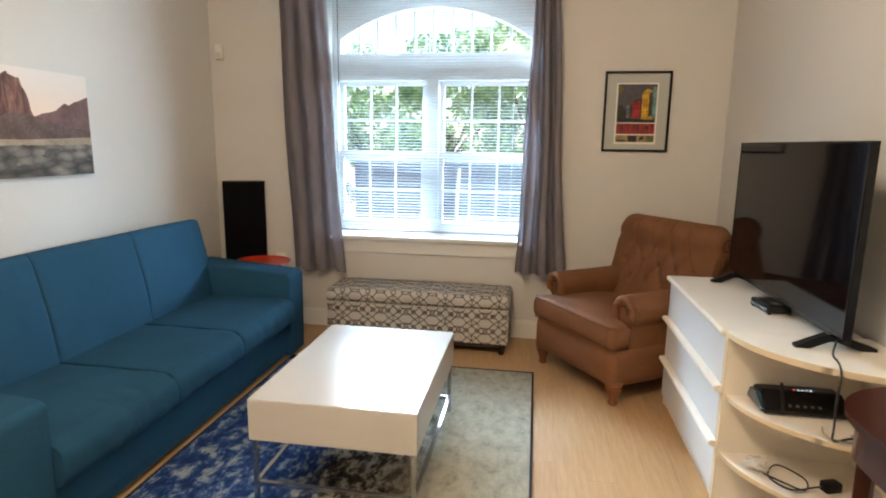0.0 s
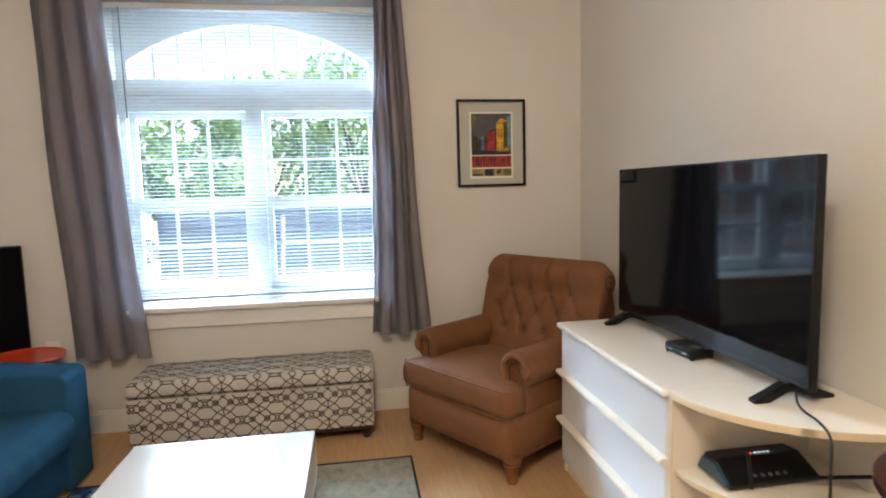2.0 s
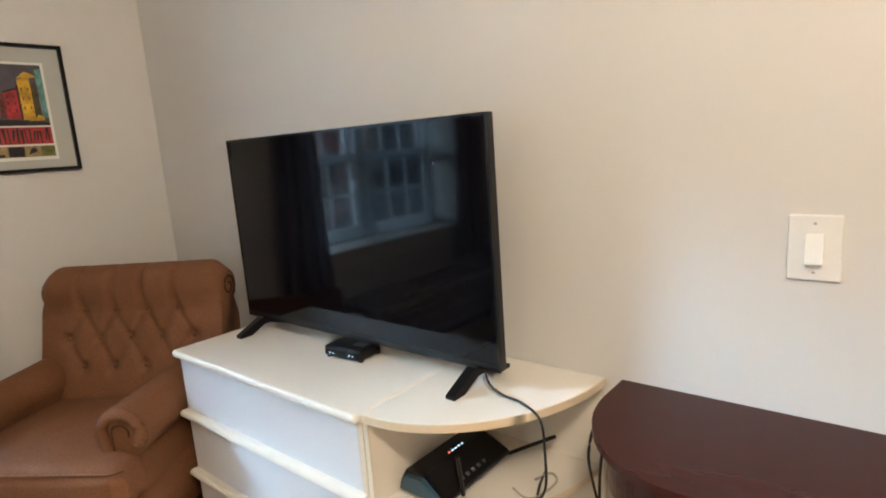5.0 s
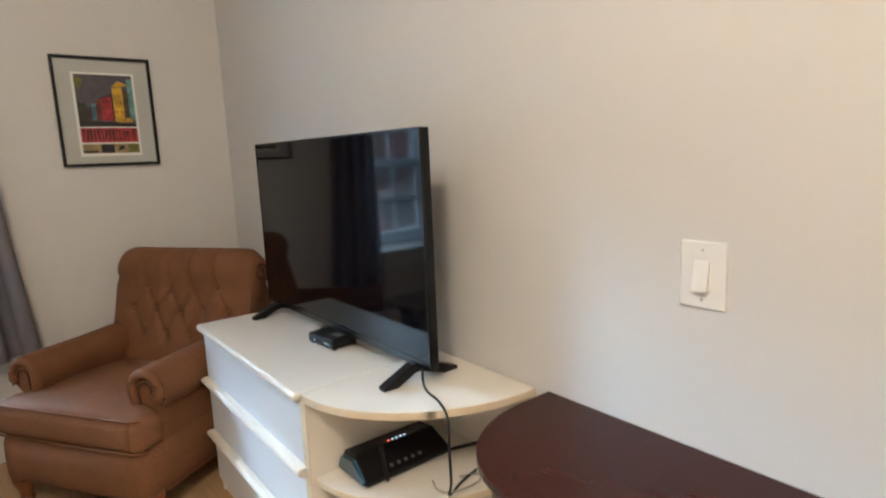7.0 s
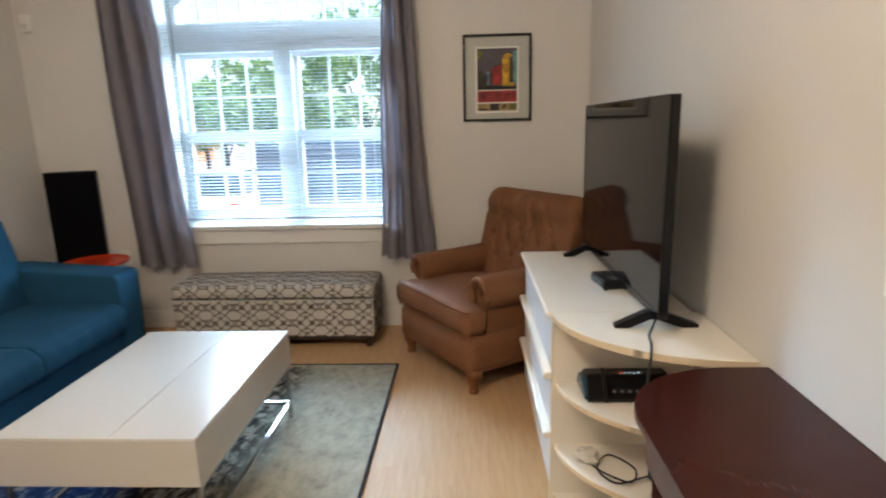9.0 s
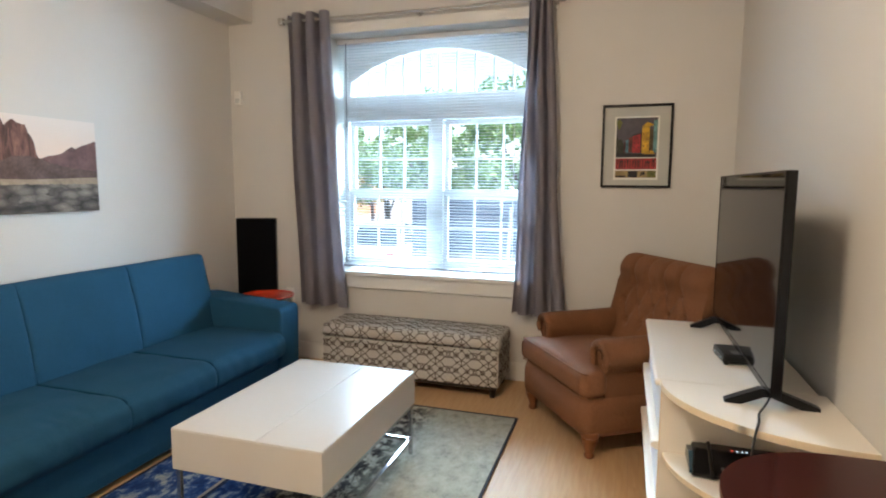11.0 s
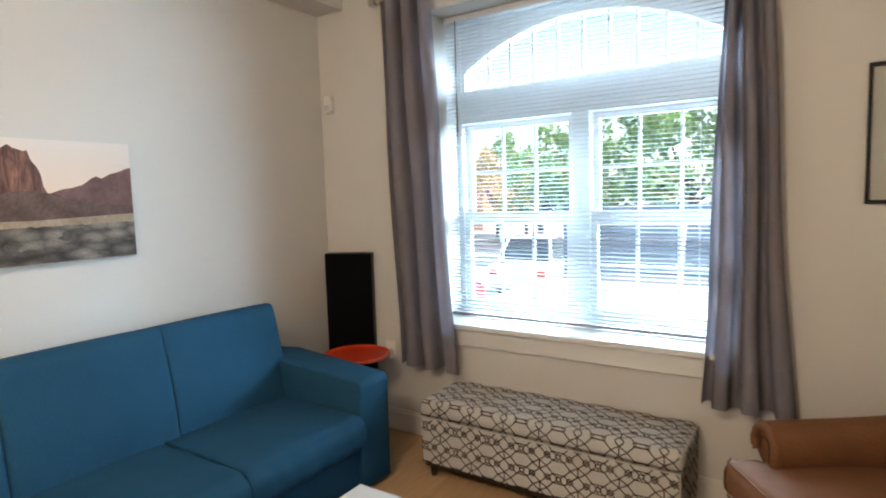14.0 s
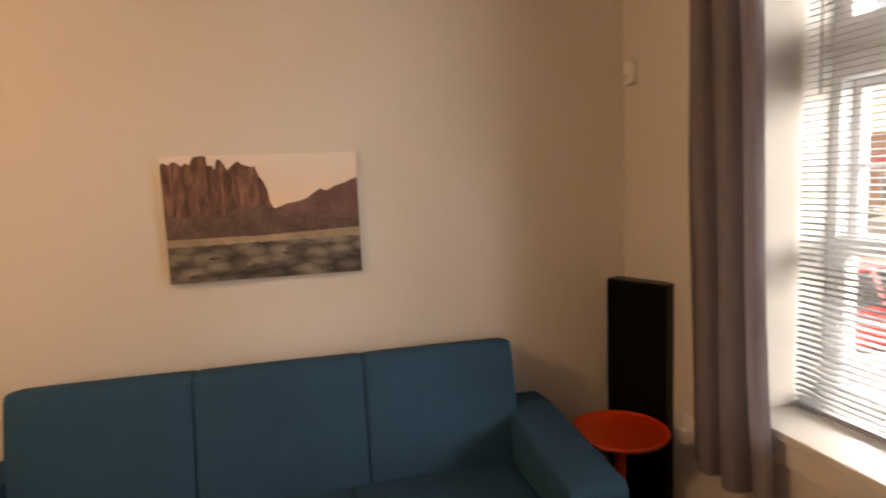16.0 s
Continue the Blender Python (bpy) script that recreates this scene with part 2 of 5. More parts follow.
# ---- building helpers ----
def part(name, bm, material, parent, label=""):
    me = bpy.data.meshes.new(name)
    bm.normal_update()
    bm.to_mesh(me)
    bm.free()
    me.materials.append(material)
    ob = new(name, me)
    if parent:
        ob.parent = parent
    if label:
        ob["label"] = label
    return ob


def same_mesh(name, ob, parent, m):
    """One more piece on the mesh of ob."""
    o = new(name, ob.data)
    o.parent = parent
    o.matrix_basis = m
    return o


def thing(name, m, label, category, group="", kind=""):
    ob = new(name)
    ob.matrix_basis = m
    return tagged(ob, label, category, group, kind)


def smooth(ob, angle=40):
    for f in ob.data.polygons:
        f.use_smooth = True
    ob.data.set_sharp_from_angle(angle=radians(angle))
    return ob


def box(bm, x0, x1, y0, y1, z0, z1, r=0.0, seg=2):
    vs = [bm.verts.new(p) for p in ((x0, y0, z0), (x1, y0, z0), (x1, y1, z0), (x0, y1, z0), (x0, y0, z1), (x1, y0, z1), (x1, y1, z1), (x0, y1, z1))]
    fs = [bm.faces.new([vs[i] for i in q]) for q in ((3, 2, 1, 0), (4, 5, 6, 7), (0, 1, 5, 4), (1, 2, 6, 5), (2, 3, 7, 6), (3, 0, 4, 7))]
    if r:
        es = list({e for f in fs for e in f.edges})
        bmesh.ops.bevel(bm, geom=es, offset=r, segments=seg, profile=0.5, affect='EDGES')
    return bm


def boxes(*rows, r=0.0):
    bm = bmesh.new()
    for row in rows:
        box(bm, *row, r=r)
    return bm


def prism(bm, pts, axis, a, b):
    """A polygon in the plane across axis, drawn out from a to b."""
    def at(p, d):
        return {'x': (d, p[0], p[1]), 'y': (p[0], d, p[1]), 'z': (p[0], p[1], d)}[axis]
    lo = [bm.verts.new(at(p, a)) for p in pts]
    hi = [bm.verts.new(at(p, b)) for p in pts]
    n = len(pts)
    fs = [bm.faces.new(lo), bm.faces.new(hi)]
    for i in range(n):
        fs.append(bm.faces.new((lo[i], lo[(i + 1) % n], hi[(i + 1) % n], hi[i])))
    bmesh.ops.recalc_face_normals(bm, faces=fs)
    return bm


def lathe(bm, profile, centre=(0, 0, 0), seg=24):
    rings = []
    for r, z in profile:
        rings.append([bm.verts.new((centre[0] + r * math.cos(2 * math.pi * i / seg), centre[1] + r * math.sin(2 * math.pi * i / seg), centre[2] + z)) for i in range(seg)])
    for a, b in zip(rings, rings[1:]):
        for i in range(seg):
            bm.faces.new((a[i], a[(i + 1) % seg], b[(i + 1) % seg], b[i]))
    bm.faces.new(rings[0][::-1])
    bm.faces.new(rings[-1])
    bmesh.ops.recalc_face_normals(bm, faces=bm.faces[:])
    return bm


def tube(bm, pts, r, seg=8, closed=False):
    pts = [Vector(p) for p in pts]
    rings = []
    up = Vector((0, 0, 1))
    n = len(pts)
    for i, p in enumerate(pts):
        a = pts[(i - 1) % n] if closed or i else p
        b = pts[(i + 1) % n] if closed or i < n - 1 else p
        d = (b - a).normalized()
        ref = up if abs(d.z) < 0.9 else Vector((1, 0, 0))
        s = d.cross(ref).normalized()
        t = s.cross(d)
        rings.append([bm.verts.new(p + r * (math.cos(2 * math.pi * k / seg) * s + math.sin(2 * math.pi * k / seg) * t)) for k in range(seg)])
    pairs = list(zip(rings, rings[1:])) + ([(rings[-1], rings[0])] if closed else [])
    for a, b in pairs:
        for k in range(seg):
            bm.faces.new((a[k], a[(k + 1) % seg], b[(k + 1) % seg], b[k]))
    if not closed:
        bm.faces.new(rings[0][::-1])
        bm.faces.new(rings[-1])
    bmesh.ops.recalc_face_normals(bm, faces=bm.faces[:])
    return bm


def spline(pts, n=8):
    """A smooth run of points through pts."""
    P = [Vector(p) for p in pts]
    P = [2 * P[0] - P[1]] + P + [2 * P[-1] - P[-2]]
    out = []
    for i in range(1, len(P) - 2):
        for k in range(n):
            t = k / n
            a, b, c, d = P[i - 1:i + 3]
            out.append(0.5 * ((2 * b) + (c - a) * t + (2 * a - 5 * b + 4 * c - d) * t * t + (3 * b - a - 3 * c + d) * t ** 3))
    return out + [P[-2]]


def cushion(bm, x0, x1, y0, y1, z0, z1, r=0.04, puff=(0, 0, 0), step=0.03):
    """A soft block: rounded edges, faces swollen by puff along each axis."""
    c = Vector(((x0 + x1) / 2, (y0 + y1) / 2, (z0 + z1) / 2))
    h = Vector(((x1 - x0) / 2, (y1 - y0) / 2, (z1 - z0) / 2))
    n = [max(4, int(2 * v / step)) for v in h]
    cache = {}

    def vert(g):
        if g not in cache:
            q = Vector([(2 * g[i] / n[i] - 1) for i in range(3)])
            p = Vector([q[i] * h[i] for i in range(3)])
            inner = Vector([max(-h[i] + r, min(h[i] - r, p[i])) for i in range(3)])
            d = p - inner
            if d.length > 1e-9:
                p = inner + d.normalized() * r
            for i in range(3):
                a, b = [(1 - q[j] ** 2) for j in range(3) if j != i]
                p[i] += q[i] * puff[i] * max(0, a) ** 0.7 * max(0, b) ** 0.7
            cache[g] = bm.verts.new(c + p)
        return cache[g]

    for ax in range(3):
        u, v = [i for i in range(3) if i != ax]
        for side in (0, n[ax]):
            for i in range(n[u]):
                for j in range(n[v]):
                    quad = []
                    for a, b in ((i, j), (i + 1, j), (i + 1, j + 1), (i, j + 1)):
                        g = [0, 0, 0]
                        g[ax], g[u], g[v] = side, a, b
                        quad.append(vert(tuple(g)))
                    bm.faces.new(quad)
    bmesh.ops.recalc_face_normals(bm, faces=bm.faces[:])
    return bm


# ---- structure ----
ID = Matrix.Identity(4)


def structure(name, bm, material, label, category):
    return tagged(part(name, bm, material, None), label, category, kind="structure")


YO = YN + WALL_T
structure("wall_north", boxes((XL - 0.15, WX0, YN, YO, 0, ZC), (WX1, XR + 0.15, YN, YO, 0, ZC), (WX0, WX1, YN, YO, 0, WZ0 - 0.03), (WX0, WX1, YN, YO, WZ1, ZC)),
          M_WALL, "warm off-white painted wall around the window", "wall")
structure("wall_west", boxes((XL - 0.15, XL, YS - 0.15, YN, 0, ZC)), M_WALL, "plain off-white painted wall behind the sofa", "wall")
structure("wall_east", boxes((XR, XR + 0.15, YS - 0.15, YN, 0, ZC)), M_WALL, "plain off-white painted wall behind the television", "wall")
DX0, DX1, DZ = -0.52, 0.42, 2.05
structure("wall_south", boxes((XL, DX0, YS - 0.15, YS, 0, ZC), (DX1, XR, YS - 0.15, YS, 0, ZC), (DX0, DX1, YS - 0.15, YS, DZ, ZC)), M_WALL,
          "plain off-white painted wall with the entry door", "wall")
structure("ceiling", boxes((XL - 0.15, XR + 0.15, YS - 0.15, YO, ZC, ZC + 0.2)), M_CEIL, "white painted ceiling", "ceiling")
structure("soffit", boxes((XL, XL + 0.22, YS, YN, 2.60, ZC)), M_WALL, "boxed soffit along the top of the wall", "soffit")
structure("baseboard_north", boxes((XL, XR, YN - 0.016, YN, 0, 0.115), (XL, XR, YN - 0.010, YN, 0.115, 0.13)), M_TRIM, "white painted baseboard under the window", "baseboard")
structure("baseboard_west", boxes((XL, XL + 0.016, YS, YN - 0.016, 0, 0.115), (XL, XL + 0.010, YS, YN - 0.016, 0.115, 0.13)), M_TRIM, "white painted baseboard behind the sofa", "baseboard")
structure("baseboard_east", boxes((XR - 0.016, XR, YS, YN - 0.016, 0, 0.115), (XR - 0.010, XR, YS, YN - 0.016, 0.115, 0.13)), M_TRIM, "white painted baseboard behind the dresser", "baseboard")

# ---- entry door, shut ----
door = thing("door_1", pose(0, 0, 0), "white painted entry door, shut, with nickel hardware", "door", kind="structure")
part("door_leaf", box(bmesh.new(), DX0 + 0.02, DX1 - 0.02, YS - 0.09, YS - 0.045, 0.01, DZ - 0.02, 0.003), M_TRIM, door)
part("door_frame", boxes((DX0 - 0.06, DX0 + 0.018, YS - 0.16, YS + 0.014, 0, DZ + 0.06), (DX1 - 0.018, DX1 + 0.06, YS - 0.16, YS + 0.014, 0, DZ + 0.06),
                         (DX0 + 0.018, DX1 - 0.018, YS - 0.16, YS + 0.014, DZ - 0.018, DZ + 0.06)), M_TRIM, door)
KX, KY = DX0 + 0.085, YS - 0.09
bm = bmesh.new()
tube(bm, [(KX, YS - 0.05, 0.97), (KX, YS + 0.0, 0.97), (KX + 0.11, YS + 0.005, 0.97)], 0.010)
part("door_handle", bm, M_STEEL, door, "brushed nickel lever")
part("thumb_turn", boxes((KX - 0.03, KX + 0.03, YS - 0.045, YS - 0.03, 1.24, 1.36), (KX - 0.005, KX + 0.005, YS - 0.03, YS - 0.012, 1.28, 1.32), r=0.003), M_STEEL, door, "brushed nickel thumb turn")


def plate(z0, z1, half, depth):
    """A nickel plate with an arched top and foot."""
    n, rise = 12, half * 0.35
    pts = [(KX + half * math.cos(math.pi * k / n), z1 - rise + rise * math.sin(math.pi * k / n)) for k in range(n + 1)]
    pts += [(KX - half * math.cos(math.pi * k / n), z0 + rise - rise * math.sin(math.pi * k / n)) for k in range(n + 1)]
    bm = prism(bmesh.new(), pts, 'y', KY - depth, KY)
    bmesh.ops.bevel(bm, geom=[e for f in bm.faces if len(f.verts) > 4 for e in f.edges], offset=0.004, segments=2, affect='EDGES')
    return bm


lock = part("keypad_lock", plate(1.235, 1.365, 0.037, 0.022), M_STEEL, door, "nickel keypad deadbolt")
part("keypad", box(bmesh.new(), KX - 0.030, KX + 0.030, KY - 0.026, KY - 0.022, 1.290, 1.350, 0.0015), M_SCREEN, lock, "glossy black touch keypad")
bm = lathe(bmesh.new(), [(0.019, 0.0), (0.019, 0.010), (0.015, 0.014)], seg=24)
o = smooth(part("key_cylinder", bm, M_CHROME, lock))
o.matrix_basis = pose(KX, KY - 0.022, 1.262, 90)
grip = part("handleset", plate(0.93, 1.05, 0.034, 0.014), M_STEEL, door, "nickel handleset with thumb latch")
part("thumb_latch", box(bmesh.new(), KX - 0.013, KX + 0.013, KY - 0.055, KY - 0.014, 0.995, 1.003, 0.003), M_CHROME, grip)
bm = tube(bmesh.new(), spline([(KX, KY - 0.012, 0.975), (KX, KY - 0.05, 0.965), (KX, KY - 0.062, 0.90), (KX, KY - 0.055, 0.82), (KX, KY - 0.035, 0.785), (KX, KY - 0.006, 0.775)], 6), 0.011, 12)
smooth(part("grip", bm, M_CHROME, grip, "curved polished pull"))
part("grip_foot", plate(0.75, 0.80, 0.02, 0.010), M_STEEL, grip)

# ---- ceiling light of the entry ----
fixture = thing("ceiling_light", pose(-0.40, 0.60, ZC), "round flush ceiling light with a white rim, lit", "ceiling light")
bm = bmesh.new()
lathe(bm, [(0.185, -0.0), (0.185, -0.05), (0.16, -0.07), (0.155, -0.05), (0.155, -0.01)], seg=40)
part("rim", bm, M_TRIM, fixture)
bm = bmesh.new()
tube(bm, [(0, 0, -0.05), (0, 0, -0.10)], 0.02, 10)
part("lamp_socket", bm, M_STEEL, fixture)

# ---- window ----
win = thing("window_1", pose(0, 0, 0), "white vinyl double window with arched transom and grilles", "window", kind="structure")
GY = 4.42
CX = (WX0 + WX1) / 2
F0, F1 = WX0, WX1
part("frame", boxes((F0, F0 + 0.035, GY - 0.05, GY + 0.05, WZ0, WZ1), (F1 - 0.035, F1, GY - 0.05, GY + 0.05, WZ0, WZ1),
                    (F0 + 0.035, F1 - 0.035, GY - 0.05, GY + 0.05, WZ0, WZ0 + 0.03)), M_VINYL, win)
part("mullion", box(bmesh.new(), CX - 0.052, CX + 0.052, GY - 0.055, GY + 0.05, WZ0 + 0.03, 1.87, 0.004), M_VINYL, win)
part("transom", box(bmesh.new(), F0 + 0.035, F1 - 0.035, GY - 0.055, GY + 0.05, 1.87, 2.065, 0.004), M_VINYL, win)
# arched head
AH, AS, AZ = 0.72, 0.225, 2.395
AR = (AH ** 2 + AS ** 2) / (2 * AS)


def arch_z(x):
    return AZ - AR + math.sqrt(AR ** 2 - (x - CX) ** 2)


xs = [CX - AH + 2 * AH * i / 32 for i in range(33)]
bm = bmesh.new()
for a, b in zip(xs, xs[1:]):
    prism(bm, [(a, arch_z(a)), (b, arch_z(b)), (b, WZ1), (a, WZ1)], 'y', GY - 0.045, GY + 0.045)
box(bm, F0 + 0.035, CX - AH, GY - 0.045, GY + 0.045, 2.065, WZ1)
box(bm, CX + AH, F1 - 0.035, GY - 0.045, GY + 0.045, 2.065, WZ1)
part("arched_head", bm, M_VINYL, win)
for i in range(1, 10):
    x = CX - AH + 2 * AH * i / 10
    part("muntin", boxes((x - 0.008, x + 0.008, GY - 0.012, GY + 0.012, 2.065, arch_z(x) + 0.004)), M_VINYL, win)
part("pane", boxes((CX - AH - 0.01, CX + AH + 0.01, GY - 0.002, GY + 0.002, 2.06, 2.40)), M_GLASS, win).visible_shadow = False


def sash(x0, x1, z0, z1, dy, stile, top, bottom):
    y0, y1 = GY + dy - 0.018, GY + dy + 0.018
    s = part("sash", boxes((x0, x0 + stile, y0, y1, z0, z1), (x1 - stile, x1, y0, y1, z0, z1), (x0 + stile, x1 - stile, y0, y1, z0, z0 + bottom),
                           (x0 + stile, x1 - stile, y0, y1, z1 - top, z1)), M_VINYL, win)
    gx0, gx1, gz0, gz1 = x0 + stile, x1 - stile, z0 + bottom, z1 - top
    for k in (1, 2):
        x = gx0 + (gx1 - gx0) * k / 3
        part("muntin", boxes((x - 0.008, x + 0.008, GY + dy - 0.007, GY + dy + 0.007, gz0, gz1)), M_VINYL, s)
    z = (gz0 + gz1) / 2
    for k in range(3):
        a, b = gx0 + (gx1 - gx0) * k / 3, gx0 + (gx1 - gx0) * (k + 1) / 3
        part("muntin", boxes((a + (0.008 if k else 0), b - (0.008 if k < 2 else 0), GY + dy - 0.006, GY + dy + 0.006, z - 0.008, z + 0.008)), M_VINYL, s)
    part("pane", boxes((gx0 - 0.004, gx1 + 0.004, GY + dy - 0.002, GY + dy + 0.002, gz0 - 0.004, gz1 + 0.004)), M_GLASS, s).visible_shadow = False


for a, b in ((F0 + 0.035, CX - 0.052), (CX + 0.052, F1 - 0.035)):
    sash(a, b, WZ0 + 0.03, 1.335, -0.02, 0.034, 0.05, 0.045)
    sash(a, b, 1.26, 1.87, 0.022, 0.034, 0.035, 0.05)
part("sill", box(bmesh.new(), WX0 - 0.02, WX1 + 0.02, YN - 0.045, GY - 0.05, WZ0 - 0.03, WZ0, 0.005), M_TRIM, win)
part("apron", box(bmesh.new(), WX0 - 0.02, WX1 + 0.02, YN - 0.020, YN, WZ0 - 0.125, WZ0 - 0.03, 0.003), M_TRIM, win)
part("head_trim", box(bmesh.new(), WX0 - 0.02, WX1 + 0.02, YN - 0.014, YN, WZ1, WZ1 + 0.075, 0.003), M_TRIM, win)

# ---- blinds ----
BY = 4.25
blind = thing("window_blind", pose(CX, BY, WZ1), "white horizontal mini blind, lowered with slats open", "blind")
bw = (WX1 - WX0) / 2 - 0.012
part("headrail", box(bmesh.new(), -bw, bw, -0.02, 0.02, -0.035, -0.001, 0.003), M_VINYL, blind)
part("bottom_rail", box(bmesh.new(), -bw, bw, -0.013, 0.013, WZ0 - WZ1 + 0.006, WZ0 - WZ1 + 0.024, 0.003), surface("rail_grey", (0.32, 0.33, 0.36), 0.4, vary=0.03), blind, "grey bottom rail")
bm = bmesh.new()
cols = [(-0.0125, -0.0010), (-0.006, 0.0008), (0.0, 0.0014), (0.006, 0.0008), (0.0125, -0.0010)]
for (a, za), (b, zb) in zip(cols, cols[1:]):
    prism(bm, [(a, za), (b, zb), (b, zb + 0.0007), (a, za + 0.0007)], 'x', -bw, bw)
nsl = 78
top, bot = -0.05, WZ0 - WZ1 + 0.04
first = part("slat", bm, M_SLAT, blind)
first.matrix_basis = pose(0, 0, top, 8, 0, 0)
for i in range(1, nsl):
    same_mesh("slat", first, blind, pose(0, 0, top + (bot - top) * i / (nsl - 1), 8 + random.uniform(-1.5, 1.5), 0, 0))
for x in (-0.62, 0.0, 0.62):
    part("ladder_cord", boxes((x - 0.001, x + 0.001, -0.015, -0.0135, bot, top), (x - 0.001, x + 0.001, 0.0135, 0.015, bot, top)), M_VINYL, blind)
bm = bmesh.new()
tube(bm, [(-bw + 0.08, -0.025, -0.03), (-bw + 0.082, -0.03, -0.35), (-bw + 0.084, -0.03, -0.66)], 0.004, 6)
part("wand", bm, surface("wand_plastic", (0.18, 0.20, 0.22), 0.3, vary=0.02), blind, "clear grey tilt wand")


# ---- curtains and rod ----
RY, RZ = 3.985, 2.565
rod = thing("curtain_rod", pose(0, RY, RZ), "brushed nickel curtain rod on three wall brackets", "curtain rod")
bm = bmesh.new()
tube(bm, [(-1.86, 0, 0), (-0.8, 0, -0.006), (0.17, 0, 0)], 0.010, 10)
part("rod", bm, M_STEEL, rod)
for x in (-1.87, 0.18):
    bm = bmesh.new()
    box(bm, x - 0.02, x + 0.02, -0.022, 0.022, -0.026, 0.026, 0.006)
    part("finial", bm, M_STEEL, rod)
for x in (-1.83, -0.80, 0.14):
    part("bracket", boxes((x - 0.008, x + 0.008, -0.004, YN - RY - 0.006, -0.024, -0.011), (x - 0.014, x + 0.014, YN - RY - 0.006, YN - RY, -0.05, 0.02)), M_STEEL, rod)


def curtain(name, top0, top1, bot0, bot1, z0, folds, seed, label):
    """A grommet curtain: cloth that folds in and out round the rod and opens a little towards its hem."""
    c = thing(name, pose(0, RY, 0), label, "curtain", "pair of curtains")
    rnd = random.Random(seed)
    ph = [rnd.uniform(-0.5, 0.5) for _ in range(folds * 2 + 2)]
    bm = bmesh.new()
    nu, nv = folds * 18, 46
    ztop = RZ + 0.045
    rows = []
    for j in range(nv + 1):
        v = j / nv
        z = ztop + (z0 - ztop) * v
        a = top0 + (bot0 - top0) * v ** 1.3
        b = top1 + (bot1 - top1) * v ** 1.3
        row = []
        for i in range(nu + 1):
            u = i / nu
            k = u * folds * 2
            w = ph[int(k)] * (1 - k % 1) + ph[int(k) + 1] * (k % 1)
            s = u + 0.014 * w * v
            amp = 0.056 * (0.85 + 0.25 * w * v)
            p = 2 * math.pi * folds * u
            s += (-0.42 * math.sin(2 * p) + 0.35 * (math.cos(p) - 1)) / (2 * math.pi * folds)
            wave = math.sin(p + 0.4 * w * v)
            y = -0.004 + amp * math.copysign(abs(wave) ** 0.8, wave)
            row.append(bm.verts.new((a + (b - a) * s + 0.006 * math.sin(9 * v + 5 * u), y, z + 0.006 * math.sin(11 * u) * v)))
        rows.append(row)
    for r0, r1 in zip(rows, rows[1:]):
        for i in range(nu):
            bm.faces.new((r0[i], r0[i + 1], r1[i + 1], r1[i]))
    bmesh.ops.solidify(bm, geom=bm.faces[:], thickness=0.0025)
    smooth(part("cloth", bm, M_CURTAIN, c), 60)
    for k in range(folds * 2):
        bm = bmesh.new()
        x = top0 + (top1 - top0) * k / (folds * 2)
        tube(bm, [(x, 0.019 * math.cos(t), RZ + 0.019 * math.sin(t)) for t in [2 * math.pi * i / 14 for i in range(14)]], 0.0035, 6, True)
        part("grommet", bm, M_STEEL, c)
    return c


curtain("curtain", -1.815, -1.465, -1.745, -1.350, 0.46, 3, 3, "taupe grey grommet curtain gathered beside the window")
curtain("curtain", -0.030, 0.125, -0.105, 0.245, 0.50, 3, 8, "taupe grey grommet curtain gathered by the armchair")


